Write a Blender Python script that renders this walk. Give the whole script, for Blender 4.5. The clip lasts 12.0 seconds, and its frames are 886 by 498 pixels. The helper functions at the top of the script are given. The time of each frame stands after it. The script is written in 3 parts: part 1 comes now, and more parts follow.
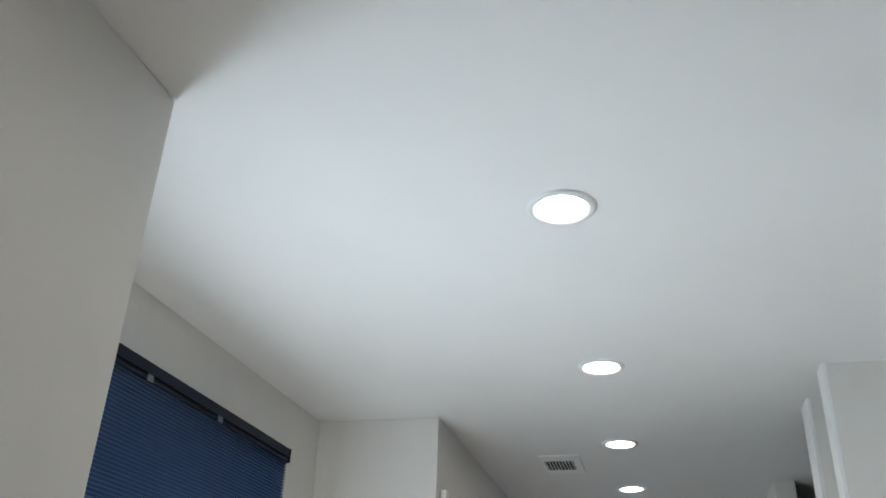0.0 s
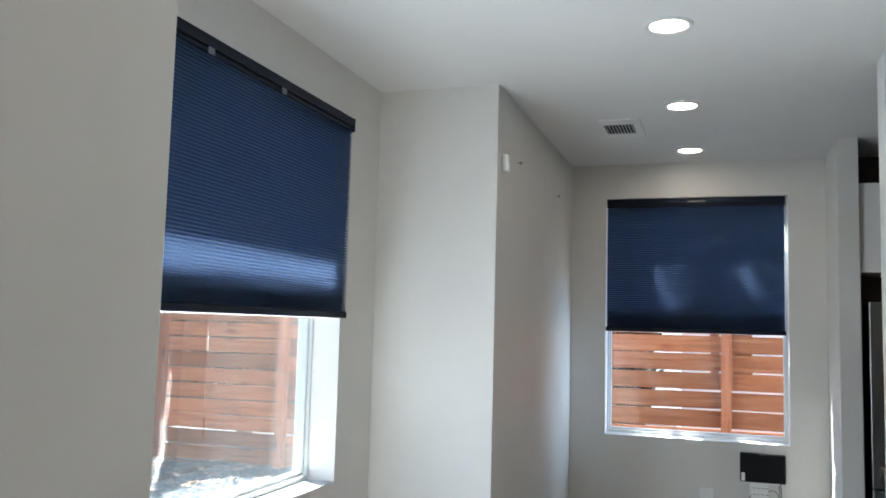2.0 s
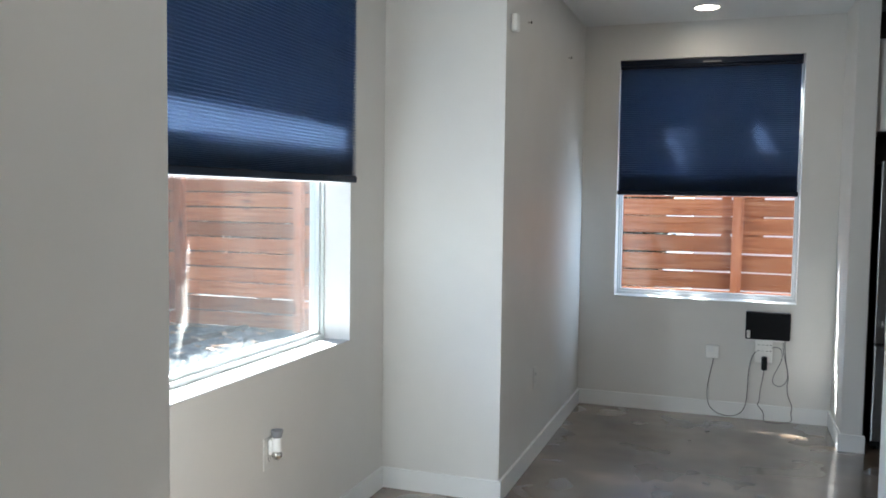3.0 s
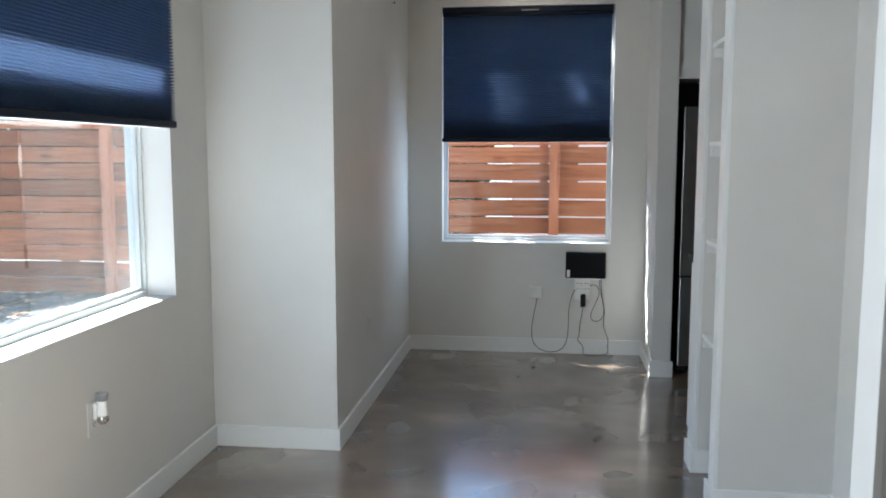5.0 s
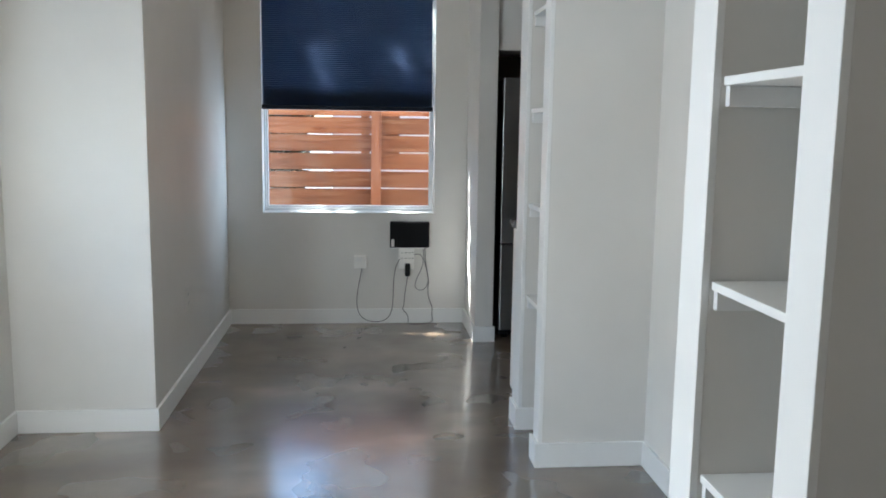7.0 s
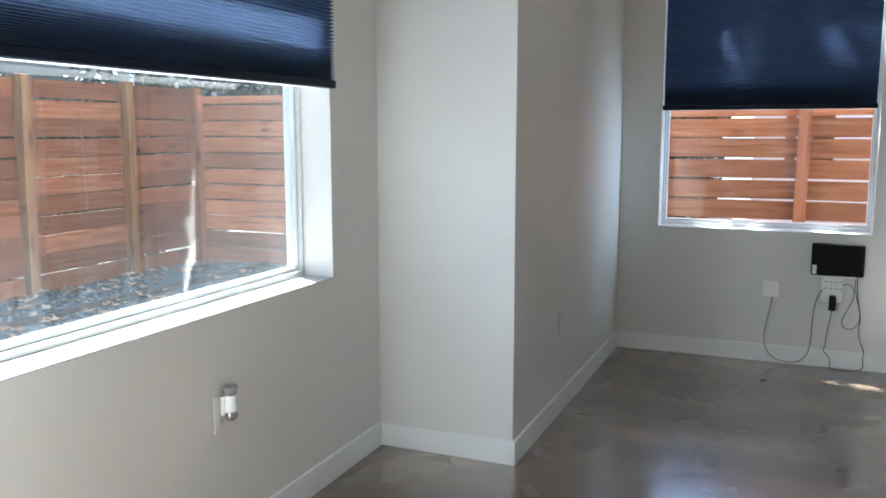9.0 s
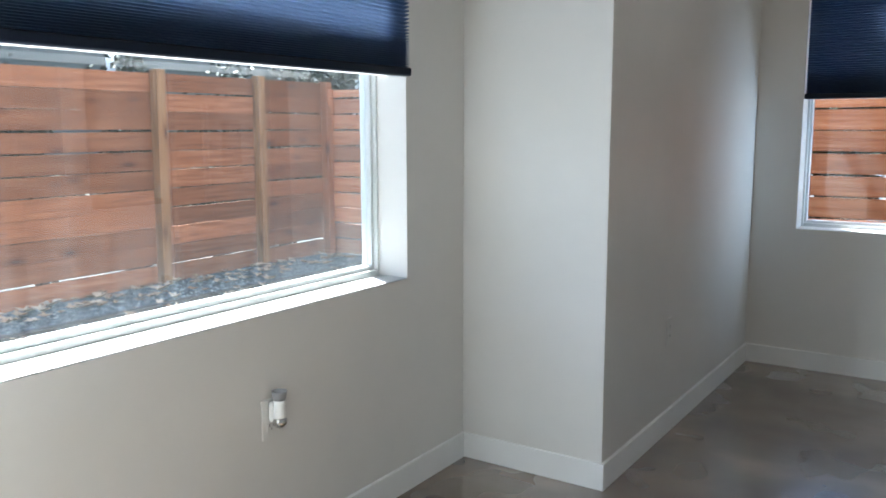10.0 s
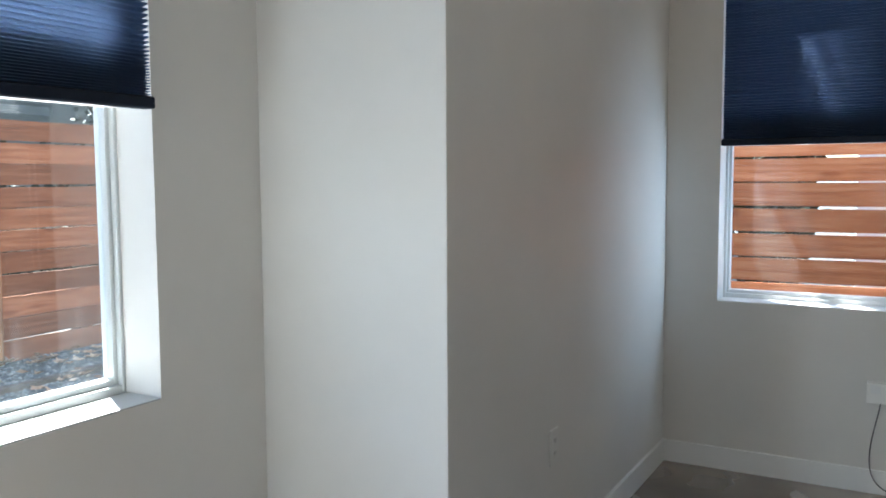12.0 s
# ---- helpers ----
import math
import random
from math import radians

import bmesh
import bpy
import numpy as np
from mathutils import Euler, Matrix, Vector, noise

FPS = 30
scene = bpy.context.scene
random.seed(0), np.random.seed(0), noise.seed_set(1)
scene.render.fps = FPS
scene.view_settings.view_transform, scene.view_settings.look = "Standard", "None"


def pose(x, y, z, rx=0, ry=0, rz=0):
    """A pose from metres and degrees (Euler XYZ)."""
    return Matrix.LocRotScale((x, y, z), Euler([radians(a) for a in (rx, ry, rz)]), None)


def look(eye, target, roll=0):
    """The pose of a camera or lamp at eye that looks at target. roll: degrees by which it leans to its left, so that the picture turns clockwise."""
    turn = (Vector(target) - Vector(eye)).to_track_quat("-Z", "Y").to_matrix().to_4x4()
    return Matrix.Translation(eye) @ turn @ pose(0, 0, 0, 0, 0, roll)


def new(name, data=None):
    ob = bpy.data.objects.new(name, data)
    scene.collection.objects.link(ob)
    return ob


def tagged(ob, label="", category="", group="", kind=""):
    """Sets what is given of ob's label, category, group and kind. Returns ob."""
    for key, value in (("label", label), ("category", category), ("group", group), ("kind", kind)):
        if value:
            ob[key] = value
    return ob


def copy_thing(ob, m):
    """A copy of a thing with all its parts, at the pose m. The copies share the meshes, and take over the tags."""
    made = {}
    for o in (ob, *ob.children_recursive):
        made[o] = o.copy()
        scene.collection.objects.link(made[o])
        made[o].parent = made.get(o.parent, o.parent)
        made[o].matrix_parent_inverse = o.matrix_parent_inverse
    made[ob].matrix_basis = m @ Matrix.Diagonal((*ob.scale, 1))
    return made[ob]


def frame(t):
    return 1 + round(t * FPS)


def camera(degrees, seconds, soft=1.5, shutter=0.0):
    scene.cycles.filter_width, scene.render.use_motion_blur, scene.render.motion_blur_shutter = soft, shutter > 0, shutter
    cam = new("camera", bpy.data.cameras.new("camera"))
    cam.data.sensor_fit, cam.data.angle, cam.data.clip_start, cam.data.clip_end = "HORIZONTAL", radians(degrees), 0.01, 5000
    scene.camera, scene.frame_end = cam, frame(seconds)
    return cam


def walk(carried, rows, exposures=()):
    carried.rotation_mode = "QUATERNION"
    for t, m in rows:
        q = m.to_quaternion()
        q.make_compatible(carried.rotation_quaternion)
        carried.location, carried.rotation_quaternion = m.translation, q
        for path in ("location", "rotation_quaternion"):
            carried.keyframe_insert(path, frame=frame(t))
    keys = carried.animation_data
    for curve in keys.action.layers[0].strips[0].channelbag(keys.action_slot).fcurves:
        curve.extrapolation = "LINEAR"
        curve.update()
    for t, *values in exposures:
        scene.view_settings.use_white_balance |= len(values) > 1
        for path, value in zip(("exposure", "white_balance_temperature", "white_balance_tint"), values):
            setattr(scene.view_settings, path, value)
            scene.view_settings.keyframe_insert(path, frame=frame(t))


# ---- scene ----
cam = camera(55.9, 12.0, soft=1.8)
EXPOSURES = [(0.0, 3.52, 5800, 5), (1.0, 3.60, 5780, 5), (2.5, 3.63, 5740, 5), (5.0, 3.44, 5760, 5), (6.5, 3.56, 5860, 5), (8.5, 3.54, 5730, 5), (10.5, 3.40, 5740, 5), (12.0, 3.45, 5770, 5)]
SKY, SUN, LED, PLEAT = 0.063, 5.0, 3.8, 0.0132
WINDOW_LAMP, BACK_LAMP = 2.9, 0.27
PATH = [
    (0, (0.058, 0.06, 1.544), (-0.408, 1.771, 2.468), 2.3),
    (0.5, (0.061, 0.07, 1.55), (-0.451, 1.856, 2.291), 2.1),
    (1, (0.054, 0.069, 1.534), (-0.502, 1.909, 2.086), 1.8),
    (1.5, (0.048, 0.074, 1.534), (-0.552, 1.947, 1.9), 1.9),
    (2, (0.04, 0.071, 1.521), (-0.591, 1.96, 1.704), 1.5),
    (2.5, (0.075, 0.053, 1.507), (-0.59, 1.939, 1.507), 1.4),
    (4.5, (0.028, 0.075, 1.438), (-0.484, 1.993, 1.193), -0.4),
    (5, (0.006, 0.079, 1.439), (-0.236, 2.051, 1.21), -0.0),
    (5.5, (-0.015, 0.072, 1.417), (-0.019, 2.059, 1.194), -0.0),
    (6, (-0.063, 0.055, 1.435), (0.093, 2.034, 1.191), 0.6),
    (6.5, (-0.06, 0.063, 1.409), (0.201, 2.027, 1.137), 1.0),
    (8.5, (0.048, 0.571, 1.359), (-0.475, 2.481, 1.08), -0.2),
    (9, (0.059, 0.728, 1.379), (-0.715, 2.551, 1.103), 0.0),
    (9.5, (0.108, 0.893, 1.359), (-0.842, 2.628, 1.067), 0.0),
    (10, (0.185, 1.077, 1.367), (-0.908, 2.726, 1.078), -0.1),
    (10.5, (0.143, 1.235, 1.354), (-0.965, 2.888, 1.149), 0.1),
    (11, (0.033, 1.48, 1.388), (-1.023, 3.174, 1.276), 0.0),
    (11.5, (0.036, 1.736, 1.375), (-0.999, 3.443, 1.254), 0.0),
    (12, (0.06, 2.068, 1.37), (-0.924, 3.801, 1.203), -0.3),
]
walk(cam, [(t, look(eye, target, roll)) for t, eye, target, roll in PATH],
     exposures=EXPOSURES)

# ---- light ----
SUN_TRAVEL = Vector((1.0, -0.56, -1.4)).normalized()
world = bpy.data.worlds.new("sky")
scene.world = world
world.use_nodes = True
wn = world.node_tree
sky = wn.nodes.new("ShaderNodeTexSky")
sky.sky_type = "NISHITA"
sky.sun_disc = False
sky.sun_elevation = math.asin(-SUN_TRAVEL.z)
sky.sun_rotation = math.atan2(-SUN_TRAVEL.x, -SUN_TRAVEL.y)
wn.links.new(sky.outputs[0], wn.nodes["Background"].inputs[0])
wn.nodes["Background"].inputs[1].default_value = SKY
sun = bpy.data.lights.new("sun", "SUN")
sun.energy, sun.angle, sun.color = SUN, radians(0.5), (1.0, 0.94, 0.86)
sun_ob = new("sun", sun)
sun_ob.matrix_world = look((0, 0, 10), Vector((0, 0, 10)) + SUN_TRAVEL)

# unseen fill lamp in window 1's near end, added to boost the sky's light
skylight = bpy.data.lights.new("window_skylight", "AREA")
skylight.shape, skylight.size, skylight.size_y = "RECTANGLE", 0.40, 0.62
skylight.energy, skylight.color = WINDOW_LAMP, (0.86, 0.94, 1.0)
new("window_skylight", skylight).matrix_world = look((-1.604, 1.74, 1.20), (-0.604, 1.90, 1.14))

# unseen lamp at window 2's right jamb, added for the side wall's blue glow
backlight = bpy.data.lights.new("window_skylight", "AREA")
backlight.shape, backlight.size, backlight.size_y = "RECTANGLE", 0.11, 0.62
backlight.energy, backlight.color, backlight.spread = BACK_LAMP, (0.66, 0.82, 1.0), radians(68)
new("window_skylight", backlight).matrix_world = look((0.462, 6.125, 1.16), (-0.54, 5.985, 1.12))


# ---- materials ----
def mat(name, color, rough=0.6, metal=0.0, spec=0.5):
    m = bpy.data.materials.new(name)
    m.use_nodes = True
    b = m.node_tree.nodes["Principled BSDF"]
    b.inputs["Base Color"].default_value = (*color, 1)
    b.inputs["Roughness"].default_value = rough
    b.inputs["Metallic"].default_value = metal
    b.inputs["Specular IOR Level"].default_value = spec
    return m


def nd(m, kind, **sets):
    n = m.node_tree.nodes.new(kind)
    for k, v in sets.items():
        n.inputs[k].default_value = v
    return n


def lk(m, a, b):
    m.node_tree.links.new(a, b)


def coords(m, scale=(1, 1, 1)):
    c = m.node_tree.nodes.new("ShaderNodeNewGeometry")
    mp = m.node_tree.nodes.new("ShaderNodeMapping")
    mp.inputs["Scale"].default_value = scale
    lk(m, c.outputs["Position"], mp.inputs["Vector"])
    return mp.outputs[0]


def noise_of(m, vec, scale, detail=4.0, rough=0.55, distortion=0.0):
    n = nd(m, "ShaderNodeTexNoise", Scale=scale, Detail=detail, Roughness=rough, Distortion=distortion)
    lk(m, vec, n.inputs["Vector"])
    return n.outputs["Fac"]


def ramp(m, fac, stops):
    r = m.node_tree.nodes.new("ShaderNodeValToRGB")
    e = r.color_ramp.elements
    while len(e) < len(stops):
        e.new(0.5)
    for k, (p, c) in zip(e, stops):
        k.position, k.color = p, (*c, 1)
    lk(m, fac, r.inputs[0])
    return r.outputs[0]


def bump(m, height, strength=0.2, dist=0.002):
    b = nd(m, "ShaderNodeBump", Strength=strength, Distance=dist)
    lk(m, height, b.inputs["Height"])
    lk(m, b.outputs[0], m.node_tree.nodes["Principled BSDF"].inputs["Normal"])


def bsdf(m):
    return m.node_tree.nodes["Principled BSDF"]


def painted(name, color, rough, grain=450.0, strength=0.12, vary=0.04, spec=0.35):
    """Rolled paint: faint mottling and an orange-peel relief."""
    m = mat(name, color, rough, spec=spec)
    v = coords(m)
    lo = tuple(c * (1 - vary) for c in color)
    hi = tuple(min(1.0, c * (1 + vary)) for c in color)
    lk(m, ramp(m, noise_of(m, v, 1.7, 5), [(0.3, lo), (0.7, hi)]), bsdf(m).inputs["Base Color"])
    bump(m, noise_of(m, v, grain, 3), strength, 0.0012)
    return m


WALL = painted("wall_paint", (0.650, 0.633, 0.602), 0.48, spec=0.5)
CEIL = painted("ceiling_paint", (0.75, 0.75, 0.74), 0.8, 260.0, 0.15, 0.02)
TRIM = painted("trim_paint", (0.76, 0.76, 0.75), 0.38, 120.0, 0.05, 0.02)
VINYL = painted("window_vinyl", (0.74, 0.755, 0.76), 0.35, 90.0, 0.03, 0.01)
# white sill paint of window 1, greyed so the sunlit sill reads partly lit
DIMSILL = painted("sill_coat", (0.38, 0.385, 0.38), 0.4, 120.0, 0.06, 0.03)
# same white vinyl for window 1, weaker sill bounce put into its colour
DIMVINYL = painted("dimmed_window_vinyl", (0.56, 0.59, 0.59), 0.4, 90.0, 0.03, 0.03)
PLASTIC = painted("white_plastic", (0.80, 0.79, 0.76), 0.35, 300.0, 0.02, 0.01)
CABINET = painted("cabinet_paint", (0.78, 0.76, 0.73), 0.4, 90.0, 0.04, 0.02)
BLACKP = painted("black_plastic", (0.006, 0.006, 0.007), 0.5, 500.0, 0.05, 0.2, 0.15)
CORD = mat("cord_rubber", (0.045, 0.045, 0.048), 0.5)
GREYCORD = mat("grey_cord_rubber", (0.10, 0.10, 0.11), 0.5)
PLATE = painted("pale_plate", (0.66, 0.65, 0.625), 0.4, 300.0, 0.02, 0.01)
CAPGREY = painted("dull_grey_cap", (0.22, 0.22, 0.225), 0.35, 200.0, 0.03, 0.1)
DARKHOLE = mat("dark_slot", (0.015, 0.015, 0.015), 0.8)
CHROME = mat("brushed_nickel", (0.55, 0.54, 0.52), 0.22, 1.0)
# dark brown that paints the shade inside the refrigerator recess
RECESS_SHADE = painted("recess_shade_paint", (0.060, 0.042, 0.032), 0.5, 60.0, 0.1, 0.3)
STONE = painted("dark_countertop", (0.04, 0.04, 0.045), 0.25, 200.0, 0.02, 0.4)
NEIGHBOUR = painted("grey_siding", (0.105, 0.115, 0.108), 0.7, 60.0, 0.1, 0.08)
SIDING = painted("exterior_siding", (0.80, 0.775, 0.735), 0.7, 60.0, 0.1, 0.05)


def concrete():
    m = mat("polished_concrete", (0.2, 0.17, 0.15), 0.2, spec=0.5)
    v = coords(m)
    vs = coords(m, (0.75, 1.3, 1.0))
    big = noise_of(m, vs, 1.6, 3, 0.4, 0.12)
    fine = noise_of(m, v, 9, 4, 0.55)
    base = ramp(m, big, [(0.28, (0.060, 0.039, 0.024)), (0.45, (0.105, 0.074, 0.047)),
                         (0.58, (0.145, 0.106, 0.071)), (0.74, (0.27, 0.213, 0.154))])
    tone = ramp(m, fine, [(0.3, (0.93, 0.93, 0.93)), (0.7, (1.06, 1.05, 1.04))])
    mul = m.node_tree.nodes.new("ShaderNodeMixRGB")
    mul.blend_type, mul.inputs[0].default_value = "MULTIPLY", 1.0
    lk(m, base, mul.inputs[1])
    lk(m, tone, mul.inputs[2])
    lk(m, mul.outputs[0], bsdf(m).inputs["Base Color"])
    r = ramp(m, noise_of(m, v, 2.5, 2), [(0.3, (0.22,) * 3), (0.75, (0.42,) * 3)])
    lk(m, r, bsdf(m).inputs["Roughness"])
    wave = noise_of(m, v, 5.0, 3, 0.5)
    bump(m, wave, 0.45, 0.004)
    lk(m, bsdf(m).inputs["Normal"].links[0].from_socket, bsdf(m).inputs["Coat Normal"])
    bsdf(m).inputs["Coat Weight"].default_value = 1.0
    bsdf(m).inputs["Coat Roughness"].default_value = 0.155
    bsdf(m).inputs["Coat IOR"].default_value = 2.0
    return m


CONCRETE = concrete()


def steel():
    m = mat("stainless_steel", (0.20, 0.195, 0.19), 0.36, 1.0)
    lk(m, ramp(m, noise_of(m, coords(m, (3, 3, 260)), 4, 3), [(0.3, (0.26,) * 3), (0.7, (0.42,) * 3)]), bsdf(m).inputs["Roughness"])
    return m


STEEL = steel()


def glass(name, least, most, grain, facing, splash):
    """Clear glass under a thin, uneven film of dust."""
    m = mat(name, (1, 1, 1), 0.0)
    t = m.node_tree
    tr = nd(m, "ShaderNodeBsdfTransparent", Color=(0.93, 0.955, 0.95, 1))
    gl = nd(m, "ShaderNodeBsdfGlossy", Roughness=0.01)
    lw = nd(m, "ShaderNodeLayerWeight", Blend=0.5)
    pw = nd(m, "ShaderNodeMath")
    pw.operation = "POWER"
    pw.inputs[1].default_value = 2.3
    lk(m, lw.outputs["Facing"], pw.inputs[0])
    fr = nd(m, "ShaderNodeMapRange")
    fr.inputs["To Min"].default_value, fr.inputs["To Max"].default_value = facing, 0.92
    lk(m, pw.outputs[0], fr.inputs[0])
    mx = t.nodes.new("ShaderNodeMixShader")
    lk(m, fr.outputs[0], mx.inputs[0])
    lk(m, tr.outputs[0], mx.inputs[1])
    lk(m, gl.outputs[0], mx.inputs[2])
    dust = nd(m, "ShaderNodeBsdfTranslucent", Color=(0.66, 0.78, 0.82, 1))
    film = t.nodes.new("ShaderNodeMixShader")
    even = ramp(m, noise_of(m, coords(m, grain), 3.0, 5), [(0.35, (least,) * 3), (0.75, (most,) * 3)])
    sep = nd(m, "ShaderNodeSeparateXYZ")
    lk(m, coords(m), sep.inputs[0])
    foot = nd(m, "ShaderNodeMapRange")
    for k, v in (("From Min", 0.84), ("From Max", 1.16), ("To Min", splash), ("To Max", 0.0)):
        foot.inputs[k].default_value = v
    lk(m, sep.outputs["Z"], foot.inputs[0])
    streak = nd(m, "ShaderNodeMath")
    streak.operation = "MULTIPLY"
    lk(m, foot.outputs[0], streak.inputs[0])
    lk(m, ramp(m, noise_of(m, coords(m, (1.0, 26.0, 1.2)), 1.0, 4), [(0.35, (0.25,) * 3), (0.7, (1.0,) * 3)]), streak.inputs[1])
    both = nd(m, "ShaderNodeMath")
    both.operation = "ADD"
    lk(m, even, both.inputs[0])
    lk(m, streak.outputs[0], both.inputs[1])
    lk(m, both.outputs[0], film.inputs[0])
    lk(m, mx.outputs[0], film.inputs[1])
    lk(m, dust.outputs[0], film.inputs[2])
    lk(m, film.outputs[0], t.nodes["Material Output"].inputs[0])
    return m


GLASS = glass("window_glass", 0.002, 0.008, (1.0, 1.0, 1.0), 0.015, 0.0)
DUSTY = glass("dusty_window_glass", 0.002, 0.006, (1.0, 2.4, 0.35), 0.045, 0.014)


def fabric():
    m = mat("blue_pleated_fabric", (0.03, 0.05, 0.11), 0.75, spec=0.25)
    v = coords(m, (1, 1, 1))
    lk(m, ramp(m, noise_of(m, coords(m, (1.5, 1.5, 60)), 6, 4), [(0.3, (0.022, 0.031, 0.044)), (0.7, (0.037, 0.050, 0.068))]), bsdf(m).inputs["Base Color"])
    t = m.node_tree
    tl = nd(m, "ShaderNodeBsdfTranslucent", Color=(0.31, 0.47, 0.84, 1))
    mx = t.nodes.new("ShaderNodeMixShader")
    mx.inputs[0].default_value = 0.29
    lk(m, bsdf(m).outputs[0], mx.inputs[1])
    lk(m, tl.outputs[0], mx.inputs[2])
    lk(m, mx.outputs[0], t.nodes["Material Output"].inputs[0])
    bump(m, noise_of(m, v, 900, 2), 0.2, 0.0006)
    return m


FABRIC = fabric()


def liner():
    m = mat("white_shade_liner", (0.8, 0.8, 0.8), 0.8)
    t = m.node_tree
    tl = nd(m, "ShaderNodeBsdfTranslucent", Color=(0.92, 0.92, 0.92, 1))
    mx = t.nodes.new("ShaderNodeMixShader")
    mx.inputs[0].default_value = 0.75
    lk(m, bsdf(m).outputs[0], mx.inputs[1])
    lk(m, tl.outputs[0], mx.inputs[2])
    lk(m, mx.outputs[0], t.nodes["Material Output"].inputs[0])
    return m


LINER = liner()
CLIP = painted("smoky_plastic", (0.13, 0.15, 0.19), 0.35, 200.0, 0.03, 0.1)
RAIL = painted("blue_rail_enamel", (0.008, 0.012, 0.024), 0.5, 200.0, 0.03, 0.1, 0.15)


def cedar(name, dark, mid, light, axis):
    m = mat(name, mid, 0.75, spec=0.2)
    stretch = (3, 60, 60) if axis == "x" else ((60, 3, 60) if axis == "y" else (60, 60, 3))
    v = coords(m, tuple(s * 0.1 for s in stretch))
    info = m.node_tree.nodes.new("ShaderNodeObjectInfo")
    off = nd(m, "ShaderNodeVectorMath")
    off.operation = "ADD"
    sc = nd(m, "ShaderNodeMath")
    sc.operation = "MULTIPLY"
    sc.inputs[1].default_value = 37.0
    lk(m, info.outputs["Random"], sc.inputs[0])
    lk(m, v, off.inputs[0])
    lk(m, sc.outputs[0], off.inputs[1])
    g = noise_of(m, off.outputs[0], 6.0, 7, 0.68, 0.25)
    col = ramp(m, g, [(0.25, dark), (0.5, mid), (0.72, light)])
    vor = nd(m, "ShaderNodeTexVoronoi", Scale=0.9)
    aspect = tuple(2.4 if a == axis else 7.0 for a in "xyz")
    spot = nd(m, "ShaderNodeVectorMath")
    spot.operation = "ADD"
    lk(m, coords(m, aspect), spot.inputs[0])
    lk(m, sc.outputs[0], spot.inputs[1])
    lk(m, spot.outputs[0], vor.inputs["Vector"])
    knot = ramp(m, vor.outputs["Distance"], [(0.05, (0.16, 0.10, 0.08)), (0.11, (0.58, 0.46, 0.40)), (0.24, (1, 1, 1))])
    mul = m.node_tree.nodes.new("ShaderNodeMixRGB")
    mul.blend_type, mul.inputs[0].default_value = "MULTIPLY", 1.0
    lk(m, col, mul.inputs[1])
    lk(m, knot, mul.inputs[2])
    hsv = m.node_tree.nodes.new("ShaderNodeHueSaturation")
    rr = nd(m, "ShaderNodeMapRange")
    rr.inputs["To Min"].default_value, rr.inputs["To Max"].default_value = 0.62, 1.25
    lk(m, info.outputs["Random"], rr.inputs[0])
    lk(m, rr.outputs[0], hsv.inputs["Value"])
    lk(m, mul.outputs[0], hsv.inputs["Color"])
    lk(m, hsv.outputs[0], bsdf(m).inputs["Base Color"])
    bump(m, g, 0.22, 0.002)
    return m


# one stained cedar: side copy darkened, back copy lightened for the light on each
CEDAR_Y = cedar("stained_cedar_side_dim", (0.150, 0.052, 0.024), (0.275, 0.104, 0.049), (0.375, 0.172, 0.092), "y")
CEDAR_X = cedar("stained_cedar_back_lit", (0.20, 0.064, 0.027), (0.47, 0.172, 0.076), (0.62, 0.30, 0.160), "x")
POSTW = cedar("post_wood", (0.10, 0.042, 0.020), (0.45, 0.228, 0.108), (0.60, 0.355, 0.195), "z")
POSTR = cedar("stained_post_wood", (0.26, 0.085, 0.04), (0.44, 0.16, 0.075), (0.52, 0.22, 0.11), "z")


def gravel_mat():
    m = mat("gravel_stone", (0.1, 0.11, 0.12), 0.85, spec=0.2)
    geo = m.node_tree.nodes.new("ShaderNodeNewGeometry")
    lk(m, ramp(m, geo.outputs["Random Per Island"], [(0.0, (0.06, 0.066, 0.076)), (0.5, (0.14, 0.15, 0.165)), (0.9, (0.24, 0.25, 0.26)), (1.0, (0.42, 0.41, 0.38))]), bsdf(m).inputs["Base Color"])
    return m


GRAVEL = gravel_mat()


def ground_mat():
    m = mat("gravel_ground", (0.07, 0.075, 0.085), 0.9, spec=0.2)
    v = coords(m)
    n = noise_of(m, v, 60, 6, 0.7)
    lk(m, ramp(m, n, [(0.3, (0.03, 0.032, 0.036)), (0.5, (0.075, 0.08, 0.088)), (0.7, (0.16, 0.165, 0.17))]), bsdf(m).inputs["Base Color"])
    bump(m, n, 0.8, 0.02)
    return m


GROUND = ground_mat()


def leaf_mat(name, stops):
    m = mat(name, stops[0], 0.7, spec=0.2)
    geo = m.node_tree.nodes.new("ShaderNodeNewGeometry")
    n = len(stops) - 1
    lk(m, ramp(m, geo.outputs["Random Per Island"], [(i / n, c) for i, c in enumerate(stops)]), bsdf(m).inputs["Base Color"])
    return m


DRYLEAF = leaf_mat("dry_leaf", [(0.20, 0.11, 0.06), (0.40, 0.26, 0.17), (0.55, 0.42, 0.31)])
GREENLEAF = leaf_mat("green_leaf", [(0.009, 0.015, 0.007), (0.014, 0.022, 0.010), (0.024, 0.033, 0.015)])
EDGING = painted("weathered_timber", (0.060, 0.045, 0.040), 0.9, 40.0, 0.5, 0.4)
BARK = painted("bark", (0.10, 0.08, 0.065), 0.9, 40.0, 0.6, 0.4)


def lamp_mat():
    m = mat("led_lens", (0.9, 0.9, 0.9), 0.5)
    bsdf(m).inputs["Emission Color"].default_value = (1.0, 0.81, 0.62, 1)
    bsdf(m).inputs["Emission Strength"].default_value = LED
    return m


LENS = lamp_mat()


